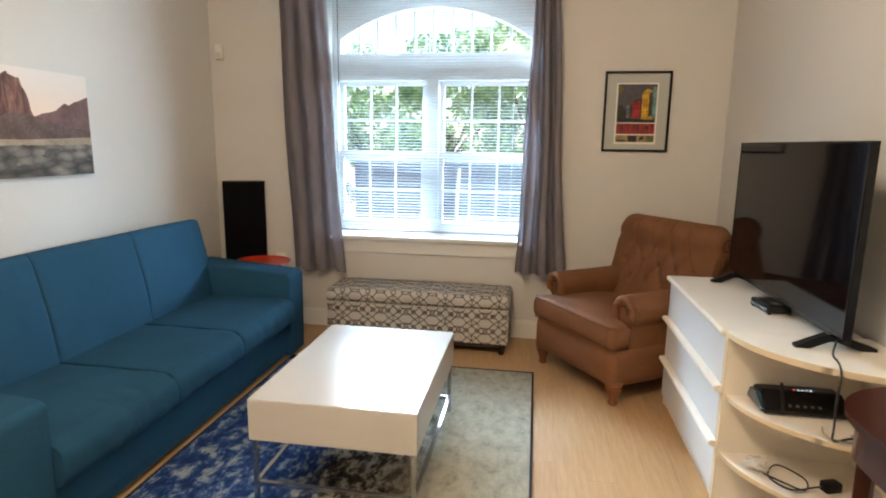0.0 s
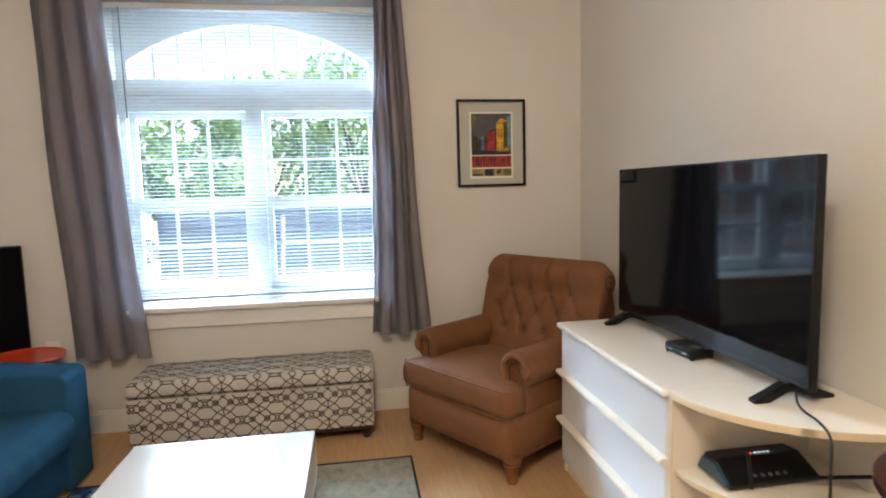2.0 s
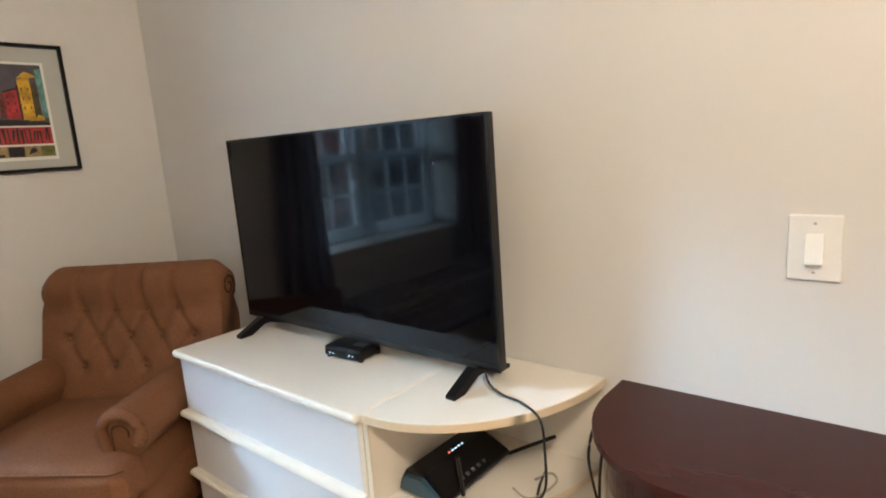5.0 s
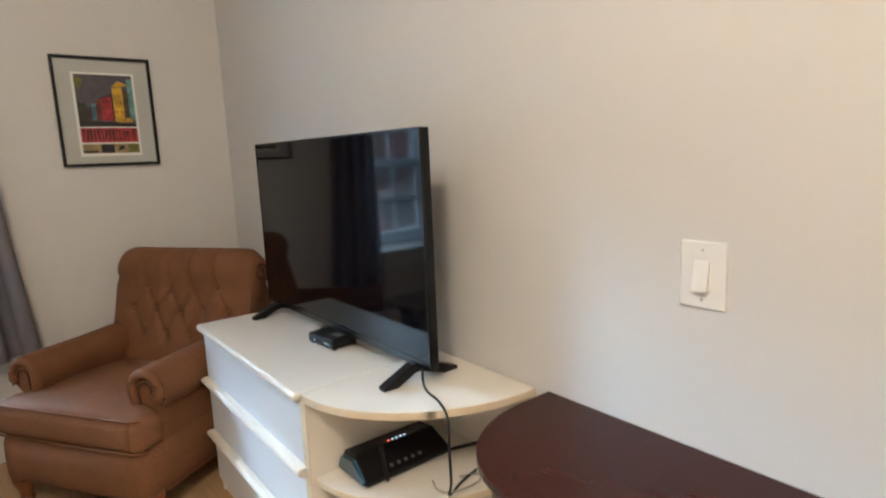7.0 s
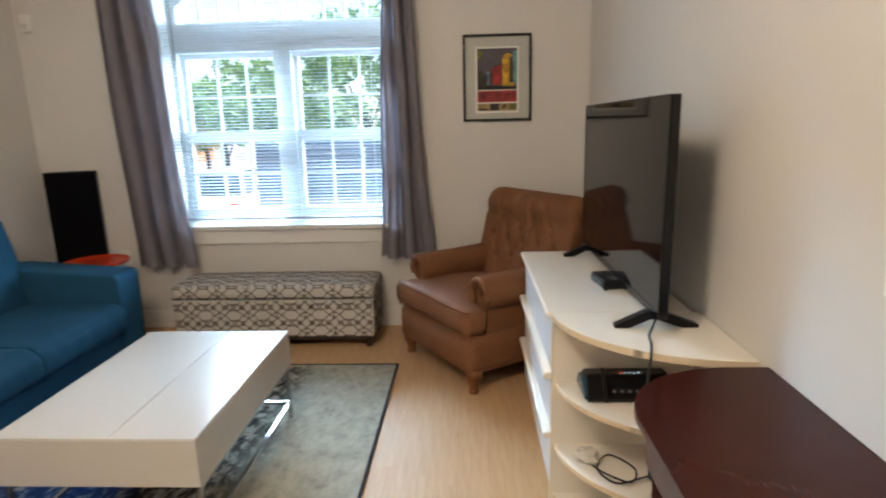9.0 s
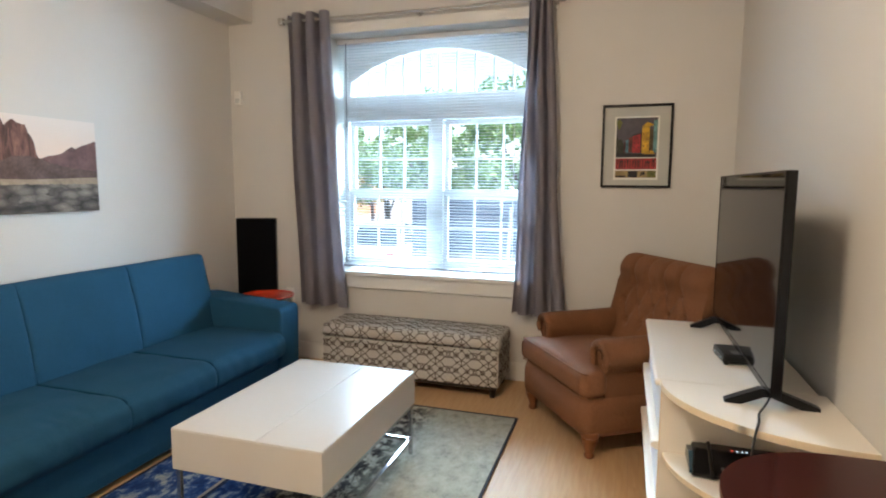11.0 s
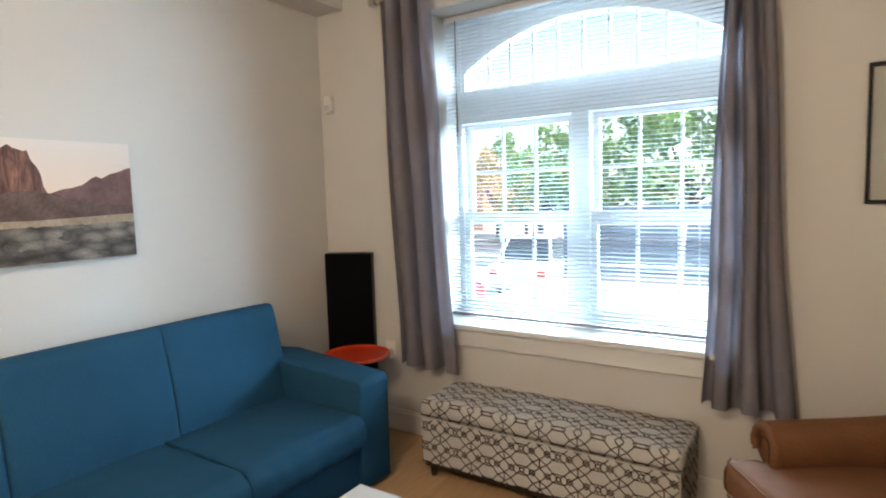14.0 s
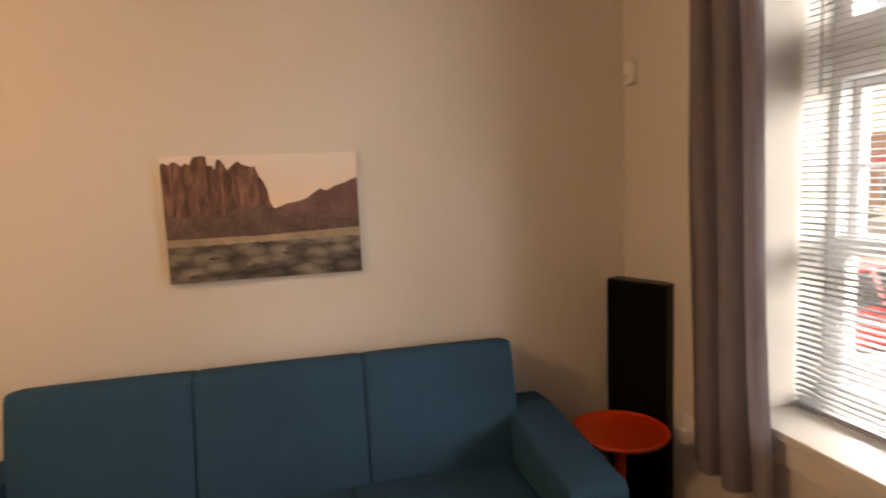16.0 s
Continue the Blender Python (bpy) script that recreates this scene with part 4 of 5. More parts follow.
# ---- corner shelf ----
def corner_shelf():
    y1, a, b = 2.172, 0.485, 0.41
    x1 = XR - 0.004
    s = thing("corner_shelf", pose(x1, y1, 0), "white quarter-round corner shelf unit with cream edges", "shelf")

    def quarter(z0, z1, sc, name):
        n = 22
        pts = [(0, 0)] + [(-sc * a * math.cos(math.pi / 2 * k / n), -sc * b * math.sin(math.pi / 2 * k / n)) for k in range(n + 1)]
        bm = bmesh.new()
        prism(bm, pts, 'z', z0, z1)
        o = part(name, bm, M_WHITE, s)
        bm = bmesh.new()
        rim = pts[1:]
        for (ax, ay), (bx, by) in zip(rim, rim[1:]):
            k = 1 + 0.0025 / a
            q = [(ax, ay), (bx, by), (bx * k, by * k), (ax * k, ay * k)]
            prism(bm, q, 'z', z0 + 0.001, z1 - 0.001)
        bmesh.ops.remove_doubles(bm, verts=bm.verts[:], dist=0.0002)
        smooth(part("edge_band", bm, M_CREAM, o, "cream edge banding"), 30)

    quarter(0.703, 0.725, 1.0, "top")
    for z in (0.46, 0.225, 0.03):
        quarter(z, z + 0.018, 0.97, "shelf_board")
    part("side_panel", boxes((-a + 0.004, -0.012, -0.016, -0.001, 0.0, 0.703)), M_WHITE, s)
    part("panel_edge", boxes((-a + 0.0005, -a + 0.004, -0.016, -0.001, 0.0, 0.703)), M_CREAM, s, "cream panel edge")
    part("back_panel", boxes((-0.012, 0.0, -b + 0.004, -0.016, 0.0, 0.703)), M_WHITE, s)
    return s


corner_shelf()


# ---- television ----
def television():
    y0, y1, z0, z1, x = 1.947, 3.088, 0.775, 1.424, 1.028
    cy = (y0 + y1) / 2
    h = z1 - z0
    t = thing("television", pose(x, cy, 0.725), "black flat-screen television on two splayed feet, off", "television")
    w = (y1 - y0) / 2
    lo, hi = z0 - 0.725, z1 - 0.725
    part("body", box(bmesh.new(), 0.003, 0.030, -w, w, lo, hi, 0.003), M_BEZEL, t)
    part("rear_housing", box(bmesh.new(), 0.030, 0.065, -w * 0.75, w * 0.75, lo + 0.03, lo + h * 0.55, 0.008), M_BLACK, t)
    part("screen", boxes((0.0005, 0.003, -w + 0.007, w - 0.007, lo + 0.02, hi - 0.007)), M_SCREEN, t, "glossy black screen")
    part("bezel", boxes((-0.001, 0.003, -w, -w + 0.007, lo, hi), (-0.001, 0.003, w - 0.007, w, lo, hi), (-0.001, 0.003, -w + 0.007, w - 0.007, lo, lo + 0.02), (-0.001, 0.003, -w + 0.007, w - 0.007, hi - 0.007, hi)),
         M_BEZEL, t, "thin dark bezel")
    for y in (-w + 0.085, w - 0.085):
        bm = bmesh.new()
        prism(bm, [(-0.105, 0.0), (-0.105, 0.010), (-0.01, lo + 0.004), (0.028, lo + 0.004), (0.15, 0.010), (0.15, 0.0), (0.10, 0.0), (0.02, lo - 0.022), (0.0, lo - 0.022), (-0.06, 0.0)], 'y', y - 0.014, y + 0.014)
        part("foot", bm, M_BLACK, t)
    return t


television()

# ---- set-top box on the dresser ----
stb = thing("set_top_box", pose(1.022, 2.500, 0.725, 0, 0, 6), "small black set-top box with indicator lights", "set-top box")
smooth(part("case", box(bmesh.new(), -0.052, 0.046, -0.076, 0.076, 0.004, 0.040, 0.008, 3), M_BLACK, stb))
part("front_panel", boxes((-0.0535, -0.052, -0.07, 0.07, 0.010, 0.028)), M_SCREEN, stb)
M_LED = glow("indicator_light", (0.7, 0.9, 1.0), 0.35)
for y in (0.05, 0.035, -0.03, -0.045):
    part("indicator", boxes((-0.0545, -0.0535, y - 0.002, y + 0.002, 0.018, 0.020)), M_LED, stb, "small white indicator light")
part("label_strip", boxes((-0.02, 0.01, -0.06, -0.015, 0.0402, 0.0406)), surface("grey_label", (0.10, 0.105, 0.11), 0.4, vary=0.02), stb, "pale grey label")
for sx in (-1, 1):
    for sy in (-1, 1):
        part("foot", boxes((sx * 0.04 - 0.006, sx * 0.04 + 0.006, sy * 0.065 - 0.006, sy * 0.065 + 0.006, 0, 0.004)), M_BLACK, stb)


# ---- router on the shelf ----
def router():
    r = thing("router", pose(0.985, 2.08, 0.478), "black wedge-shaped wireless router with two antennas on the corner shelf", "router")
    bm = prism(bmesh.new(), [(-0.074, 0.004), (-0.082, 0.022), (-0.004, 0.067), (0.06, 0.06), (0.088, 0.004)], 'x', -0.142, 0.142)
    for v in bm.verts:
        if v.co.z > 0.05:
            v.co.x *= 0.93
    bmesh.ops.bevel(bm, geom=bm.edges[:], offset=0.003, segments=2, affect='EDGES')
    part("case", bm, M_BLACK, r)
    bm = prism(bmesh.new(), [(-0.066, 0.010), (-0.072, 0.020), (-0.006, 0.056), (0.050, 0.050), (0.070, 0.010)], 'x', -0.150, -0.134)
    part("side_panel", bm, surface("router_blue", (0.03, 0.075, 0.12), 0.22, vary=0.05, bump=0), r, "glossy dark blue end panel")
    grey = surface("port_grey", (0.11, 0.11, 0.115), 0.4, vary=0.02)
    for i in range(5):
        o = part("port", boxes((-0.0045, 0.0045, -0.004, 0.003, -0.0045, 0.0045)), grey, r, "grey network port")
        o.matrix_basis = pose(-0.055 + i * 0.024, -0.062, 0.033, -60)
    for i in range(5):
        red = i == 0
        lit = glow("red_light", (1.0, 0.12, 0.05), 0.5) if red else M_LED
        part("indicator", boxes((-0.021 + i * 0.014, -0.018 + i * 0.014, 0.004, 0.007, 0.064, 0.0685)), lit, r, "small red indicator light" if red else "small white indicator light")
    for a, b in (((-0.085, -0.088, 0.012), (-0.105, -0.094, 0.128)), ((0.128, -0.085, 0.02), (0.19, -0.20, 0.075))):
        bm = bmesh.new()
        tube(bm, [a, b], 0.0055, 8)
        part("antenna", bm, M_BLACK, r)
    return r


router()


def cable(name, pts, rad, material, label):
    bm = bmesh.new()
    tube(bm, spline(pts, 8), rad, 6)
    return tagged(smooth(part(name, bm, material, None), 60), label, "cable")


M_WIRE = surface("black_cable", (0.012, 0.012, 0.013), 0.5, vary=0.05, bump=0)
M_WIREG = surface("pale_cable", (0.45, 0.42, 0.34), 0.5, vary=0.05, bump=0)
cable("power_cable", [(1.06, 2.02, 0.80), (1.03, 1.99, 0.745), (1.00, 1.93, 0.735), (0.985, 1.86, 0.733), (0.965, 1.80, 0.715), (0.955, 1.785, 0.64), (0.96, 1.79, 0.55), (0.985, 1.83, 0.487), (1.05, 1.86, 0.484), (1.12, 1.88, 0.484)], 0.0035, M_WIRE,
      "black power cable hanging from the television to the shelf")
cable("network_cable", [(0.98, 1.895, 0.50), (0.97, 1.86, 0.494), (1.0, 1.84, 0.484), (1.08, 1.83, 0.484), (1.11, 1.86, 0.484), (1.06, 1.88, 0.486)], 0.003, M_WIREG, "pale network cable coiled behind the router")
cable("coiled_cable", [(0.87, 2.02, 0.247), (0.90, 1.95, 0.262), (0.97, 1.93, 0.248), (1.0, 2.0, 0.25), (0.93, 2.06, 0.262), (0.88, 2.0, 0.25), (0.92, 1.92, 0.252), (1.0, 1.93, 0.262), (1.05, 1.97, 0.25)], 0.003, M_WIRE,
      "tangled black adapter cable on the lower shelf")
adap = thing("power_adapter", pose(1.06, 1.95, 0.243, 0, 0, 20), "small black plug adapter on the lower shelf", "power adapter")
smooth(part("case", box(bmesh.new(), -0.03, 0.03, -0.02, 0.02, 0, 0.035, 0.006, 2), M_BLACK, adap))
bag = thing("plastic_bag", pose(0.86, 2.06, 0.243), "small crumpled clear plastic bag on the lower shelf", "plastic bag")
bm = bmesh.new()
bmesh.ops.create_icosphere(bm, subdivisions=3, radius=0.04)
for v in bm.verts:
    v.co *= 1 + 0.45 * noise.noise(v.co * 45)
    v.co.z = max(0, v.co.z * 0.55 + 0.018)
part("film", bm, surface("clear_film", (0.62, 0.60, 0.56), 0.15, vary=0.05, bump=0.3, fine=90, dist=0.004), bag)


# ---- dark desk ----
def desk():
    y0, y1 = 0.62, 1.715
    w = 0.405
    d = thing("console_desk", pose(XR - 0.003, y0, 0), "dark mahogany desk with a rounded corner against the wall", "desk")
    L = y1 - y0

    def outline(g):
        pts = [(-g * 0, 0 + g), (0, L - g)]
        n = 18
        rx, ry = 0.30, 0.26
        cxx, cyy = -w + rx, L - ry
        for k in range(n + 1):
            a = math.pi / 2 + math.pi / 2 * k / n
            pts.append((cxx + (rx - g) * math.cos(a), cyy + (ry - g) * math.sin(a)))
        pts.append((-w + g, 0 + g))
        return pts

    bm = bmesh.new()
    prism(bm, outline(0), 'z', 0.712, 0.730)
    part("top", bm, M_DESK, d)
    bm = bmesh.new()
    prism(bm, outline(0.010), 'z', 0.700, 0.712)
    part("moulding", bm, M_DESK, d)
    bm = bmesh.new()
    prism(bm, outline(0.030), 'z', 0.60, 0.700)
    part("apron", bm, M_DESK, d)
    for x, y in ((-0.06, 0.08), (-0.35, 0.08), (-0.06, L - 0.10), (-0.31, L - 0.17)):
        bm = bmesh.new()
        lathe(bm, [(0.018, 0), (0.028, 0.60)], (x, y, 0), 4)
        part("leg", bm, M_DESK, d)
    return d


desk()
cable("desk_cable", [(1.15, 1.745, 0.40), (1.12, 1.75, 0.50), (1.10, 1.748, 0.58), (1.14, 1.75, 0.63), (1.18, 1.75, 0.56), (1.16, 1.75, 0.44), (1.17, 1.75, 0.20), (1.19, 1.745, 0.004)], 0.004, M_WIRE, "looped black cable hanging by the desk")

# ---- light switch and outlet ----
sw = thing("light_switch", pose(XR, 1.312, 1.098), "white rocker light switch on the wall", "light switch")
part("plate", box(bmesh.new(), -0.007, 0, -0.047, 0.047, -0.067, 0.067, 0.003, 2), M_PLATE, sw)
bm = bmesh.new()
prism(bm, [(-0.007, -0.031), (-0.021, -0.031), (-0.009, 0.029), (-0.007, 0.029)], 'y', -0.015, 0.015)
part("rocker", bm, M_PLATE, sw)
for z in (-0.05, 0.05):
    bm = bmesh.new()
    lathe(bm, [(0.003, 0), (0.002, 0.001)], seg=10)
    o = part("screw", bm, M_STEEL, sw)
    o.matrix_basis = pose(-0.007, 0, z, 0, -90, 0)
ol = thing("wall_outlet", pose(-1.90, YN, 0.50), "white wall outlet with a plug-in adapter", "outlet")
part("plate", box(bmesh.new(), -0.037, 0.037, -0.006, 0, -0.06, 0.06, 0.003, 2), M_PLATE, ol)
part("plug", box(bmesh.new(), -0.022, 0.022, -0.045, -0.006, -0.05, 0.012, 0.006, 2), M_PLATE, ol, "white plug-in adapter")

# ---- motion sensor ----
ms = thing("motion_sensor", pose(-2.315, YN - 0.001, 2.040), "small white motion sensor high in the corner", "motion sensor")
smooth(part("case", box(bmesh.new(), -0.028, 0.028, -0.040, 0.0, -0.052, 0.052, 0.008, 3), M_PLATE, ms))
part("lens", box(bmesh.new(), -0.020, 0.020, -0.0415, -0.040, -0.040, -0.005, 0.0005, 1), surface("sensor_lens", (0.60, 0.60, 0.58), 0.5, vary=0.02), ms, "frosted sensor lens")


# ---- tall black speaker in the corner ----
sp_a = math.degrees(math.atan2(0.125, 0.275))
sp = thing("tower_speaker", pose(-2.122, 3.948, 0, 0, 0, sp_a), "tall slim black speaker with cloth grille in the corner", "speaker")
part("cabinet", box(bmesh.new(), -0.150, 0.150, 0.012, 0.095, 0.02, 1.107, 0.003), M_BLACK, sp)
part("grille", box(bmesh.new(), -0.145, 0.145, 0.0, 0.012, 0.05, 1.100, 0.003), M_GRILLE, sp, "black cloth grille")
part("plinth", box(bmesh.new(), -0.150, 0.150, 0.0, 0.095, 0.0, 0.02, 0.003), M_BLACK, sp)

# ---- red side table ----
st = thing("side_table", pose(-1.885, 3.735, 0), "round red metal side table beside the sofa", "side table")
bm = bmesh.new()
lathe(bm, [(0.01, 0.540), (0.165, 0.540), (0.185, 0.546), (0.192, 0.558), (0.190, 0.563), (0.184, 0.558), (0.16, 0.552), (0.005, 0.552)], seg=48)
smooth(part("tray_top", bm, M_RED, st), 50)
bm = bmesh.new()
lathe(bm, [(0.05, 0.540), (0.024, 0.52), (0.020, 0.30), (0.020, 0.03), (0.03, 0.018)][::-1], seg=20)
smooth(part("stem", bm, M_RED, st), 50)
bm = bmesh.new()
lathe(bm, [(0.14, 0.0), (0.14, 0.006), (0.12, 0.014), (0.03, 0.018)], seg=36)
smooth(part("base", bm, M_RED, st), 50)


# ---- framed poster ----
def flat(pts, y0, y1):
    bm = bmesh.new()
    return prism(bm, pts, 'y', y0, y1)


def rect(x0, x1, z0, z1, y0, y1):
    return boxes((x0, x1, y0, y1, z0, z1))


def ink(name, c, vary=0.12):
    return surface(name, c, 0.6, coarse=25, fine=160, vary=vary, bump=0.0)


def poster():
    w, h = 0.426, 0.524
    p = thing("framed_poster", pose(0.663, YN, 1.628), "framed colourful poster of row houses in a black frame", "picture")
    W, H = w / 2, h / 2
    f = 0.014
    part("frame", boxes((-W, -W + f, -0.022, 0, -H, H), (W - f, W, -0.022, 0, -H, H), (-W + f, W - f, -0.022, 0, -H, -H + f), (-W + f, W - f, -0.022, 0, H - f, H)), M_BLACK, p, "black wooden frame")
    part("mat", rect(-W + f, W - f, -H + f, H - f, -0.008, -0.001), M_PAPER, p, "pale grey mat board")
    part("print_sheet", rect(-0.135, 0.135, -0.213, 0.188, -0.010, -0.008), M_PRINTWHITE, p, "white-bordered print")
    k = -0.010
    l0, l1, l2, l3, l4 = k, k - 0.0012, k - 0.0022, k - 0.0032, k - 0.0038
    part("print_sky", rect(-0.124, 0.124, -0.060, 0.178, l1, l0), ink("print_grey", (0.085, 0.075, 0.09), 0.2), p, "dark grey printed sky")
    dark = ink("print_street", (0.018, 0.014, 0.016), 0.3)
    part("print_street", flat([(-0.124, -0.070), (0.124, -0.070), (0.124, -0.058), (0.06, -0.050), (-0.03, -0.046), (-0.124, -0.040)], l2, l1), dark, p)
    part("print_shrub", flat([(-0.124, -0.045), (-0.070, -0.045), (-0.066, 0.0), (-0.080, 0.012), (-0.092, 0.048), (-0.110, 0.040), (-0.124, 0.075)], l2, l1), ink("print_moss", (0.035, 0.032, 0.018), 0.5), p, "dark printed shrubs")
    cols = [(-0.078, -0.064, -0.040, 0.025, "print_plum", (0.07, 0.02, 0.025)), (-0.064, -0.048, -0.038, 0.040, "print_teal", (0.10, 0.28, 0.36)), (-0.048, -0.024, -0.038, 0.058, "print_brown", (0.16, 0.035, 0.025)),
            (-0.024, 0.024, -0.042, 0.082, "print_red", (0.46, 0.025, 0.03)), (0.024, 0.032, -0.042, 0.095, "print_shade", (0.05, 0.02, 0.015)), (0.032, 0.076, -0.046, 0.128, "print_yellow", (0.70, 0.40, 0.015)),
            (0.076, 0.100, -0.046, 0.110, "print_umber", (0.09, 0.06, 0.02)), (0.100, 0.124, -0.040, 0.165, "print_aqua", (0.16, 0.34, 0.33))]
    for a, b, z0, z1, nm, c in cols:
        mid = (a + b) / 2
        part("print_house", flat([(a, z0), (b, z0), (b, z1), (a, z1 - (b - a) * 0.28)], l3, l2), ink(nm, c, 0.45), p, "printed house front")
        if b - a > 0.015 and nm not in ("print_aqua", "print_umber"):
            for i in range(3):
                zz = z0 + (z1 - z0) * (0.28 + 0.22 * i)
                for q in ((-0.25, 0.25) if b - a > 0.03 else (0.0,)):
                    xx = mid + q * (b - a)
                    part("print_window", rect(xx - 0.0025, xx + 0.002, zz - 0.006, zz + 0.006, l4, l3), bpy.data.materials["print_brown"] if nm == "print_yellow" else dark, p)
            part("print_cornice", flat([(a - 0.001, z1 - (b - a) * 0.28 - 0.006), (b + 0.002, z1 - 0.004), (b + 0.002, z1 + 0.003), (a - 0.001, z1 - (b - a) * 0.28 + 0.001)], l4, l3), dark if nm == "print_red" else bpy.data.materials[nm], p)
    yel = bpy.data.materials["print_yellow"]
    part("print_roof", flat([(0.030, 0.122), (0.100, 0.128), (0.094, 0.138), (0.062, 0.150), (0.050, 0.140)], l4, l3), yel, p, "printed yellow roof")
    part("print_steps", flat([(0.045, -0.052), (0.110, -0.048), (0.104, -0.030), (0.086, -0.026), (0.076, -0.042)], l4, l3), yel, p, "printed yellow steps")
    part("print_tree", flat([(-0.108 + (0.016 + 0.005 * math.sin(3 * t)) * math.cos(t), 0.140 + (0.030 + 0.004 * math.cos(4 * t)) * math.sin(t)) for t in [2 * math.pi * i / 20 for i in range(20)]], l2, l1), ink("print_olive", (0.20, 0.20, 0.04), 0.5), p)
    part("print_band", rect(-0.124, 0.124, -0.146, -0.076, l1, l0), ink("print_band_red", (0.42, 0.03, 0.03), 0.3), p, "red title band")
    # tall letters too small to read, as bars
    rnd = random.Random(5)
    x = -0.118
    while x < 0.112:
        w_ = rnd.uniform(0.004, 0.009)
        z0, z1, sl = rnd.uniform(-0.144, -0.128), rnd.uniform(-0.092, -0.078), rnd.uniform(-0.005, 0.005)
        part("title_bar", flat([(x, z0), (x + w_ * 0.7, z0), (x + w_ + sl, z1), (x + sl, z1)], l2, l1), dark, p)
        x += w_ + rnd.uniform(0.005, 0.011)
    part("print_foot", rect(-0.124, 0.124, -0.199, -0.154, l1, l0), ink("print_ochre", (0.36, 0.26, 0.11), 0.25), p)
    part("print_block", rect(-0.044, 0.012, -0.197, -0.156, l2, l1), dark, p)
    part("print_block", rect(-0.118, -0.058, -0.196, -0.186, l2, l1), dark, p)
    part("print_block", rect(0.072, 0.124, -0.197, -0.156, l2, l1), bpy.data.materials["print_olive"], p)
    part("print_mark", flat([(0.026, -0.190), (0.060, -0.176), (0.052, -0.160), (0.036, -0.166)], l2, l1), dark, p)
    bm = bmesh.new()
    tube(bm, [(0, -0.006, H), (0, -0.006, H + 0.012)], 0.004, 6)
    part("hanger", bm, M_STEEL, p)
    return p


poster()


# ---- canvas print of a desert ----
def rock_print():
    m, nt, p = nodes_of("print_rock")
    co = coords(nt, (1, 26, 5))
    n = add(nt, "ShaderNodeTexNoise", Scale=1.6, Detail=8.0, Roughness=0.65, Distortion=0.5)
    nt.links.new(co, n.inputs["Vector"])
    r = ramp(nt, n.outputs[0], [(0.33, (0.045, 0.026, 0.026)), (0.48, (0.13, 0.065, 0.055)), (0.6, (0.25, 0.125, 0.095)), (0.72, (0.36, 0.19, 0.13))])
    nt.links.new(r.outputs[0], p.inputs["Base Color"])
    p.inputs["Roughness"].default_value = 0.8
    return m


def brush_print():
    m, nt, p = nodes_of("print_brush")
    co = coords(nt, (1, 15, 34))
    warp = add(nt, "ShaderNodeTexNoise", Scale=1.2, Detail=3.0)
    nt.links.new(co, warp.inputs["Vector"])
    vo = add(nt, "ShaderNodeTexVoronoi", Scale=1.0)
    nt.links.new(mix(nt, 0.35, co, warp.outputs["Color"]), vo.inputs["Vector"])
    fine = add(nt, "ShaderNodeTexNoise", Scale=6.0, Detail=5.0)
    nt.links.new(co, fine.inputs["Vector"])
    r = ramp(nt, vo.outputs["Distance"], [(0.05, (0.33, 0.30, 0.27)), (0.35, (0.24, 0.21, 0.19)), (0.6, (0.11, 0.095, 0.09)), (0.8, (0.05, 0.045, 0.042))])
    grain = ramp(nt, fine.outputs[0], [(0.3, (0.65, 0.66, 0.60)), (0.7, (1.0, 0.98, 0.95))])
    nt.links.new(mix(nt, 1.0, r.outputs[0], grain.outputs[0], 'MULTIPLY'), p.inputs["Base Color"])
    p.inputs["Roughness"].default_value = 0.8
    return m


def sky_print():
    m, nt, p = nodes_of("print_dawn")
    tc = nt.nodes.new("ShaderNodeTexCoord")
    sep = nt.nodes.new("ShaderNodeSeparateXYZ")
    nt.links.new(tc.outputs["Object"], sep.inputs[0])
    mr = nt.nodes.new("ShaderNodeMapRange")
    mr.inputs["From Min"].default_value, mr.inputs["From Max"].default_value = -0.05, 0.26
    nt.links.new(sep.outputs["Z"], mr.inputs[0])
    r = ramp(nt, mr.outputs[0], [(0.0, (0.82, 0.50, 0.36)), (0.35, (0.82, 0.66, 0.55)), (1.0, (0.78, 0.72, 0.68))])
    nt.links.new(r.outputs[0], p.inputs["Base Color"])
    p.inputs["Roughness"].default_value = 0.8
    return m


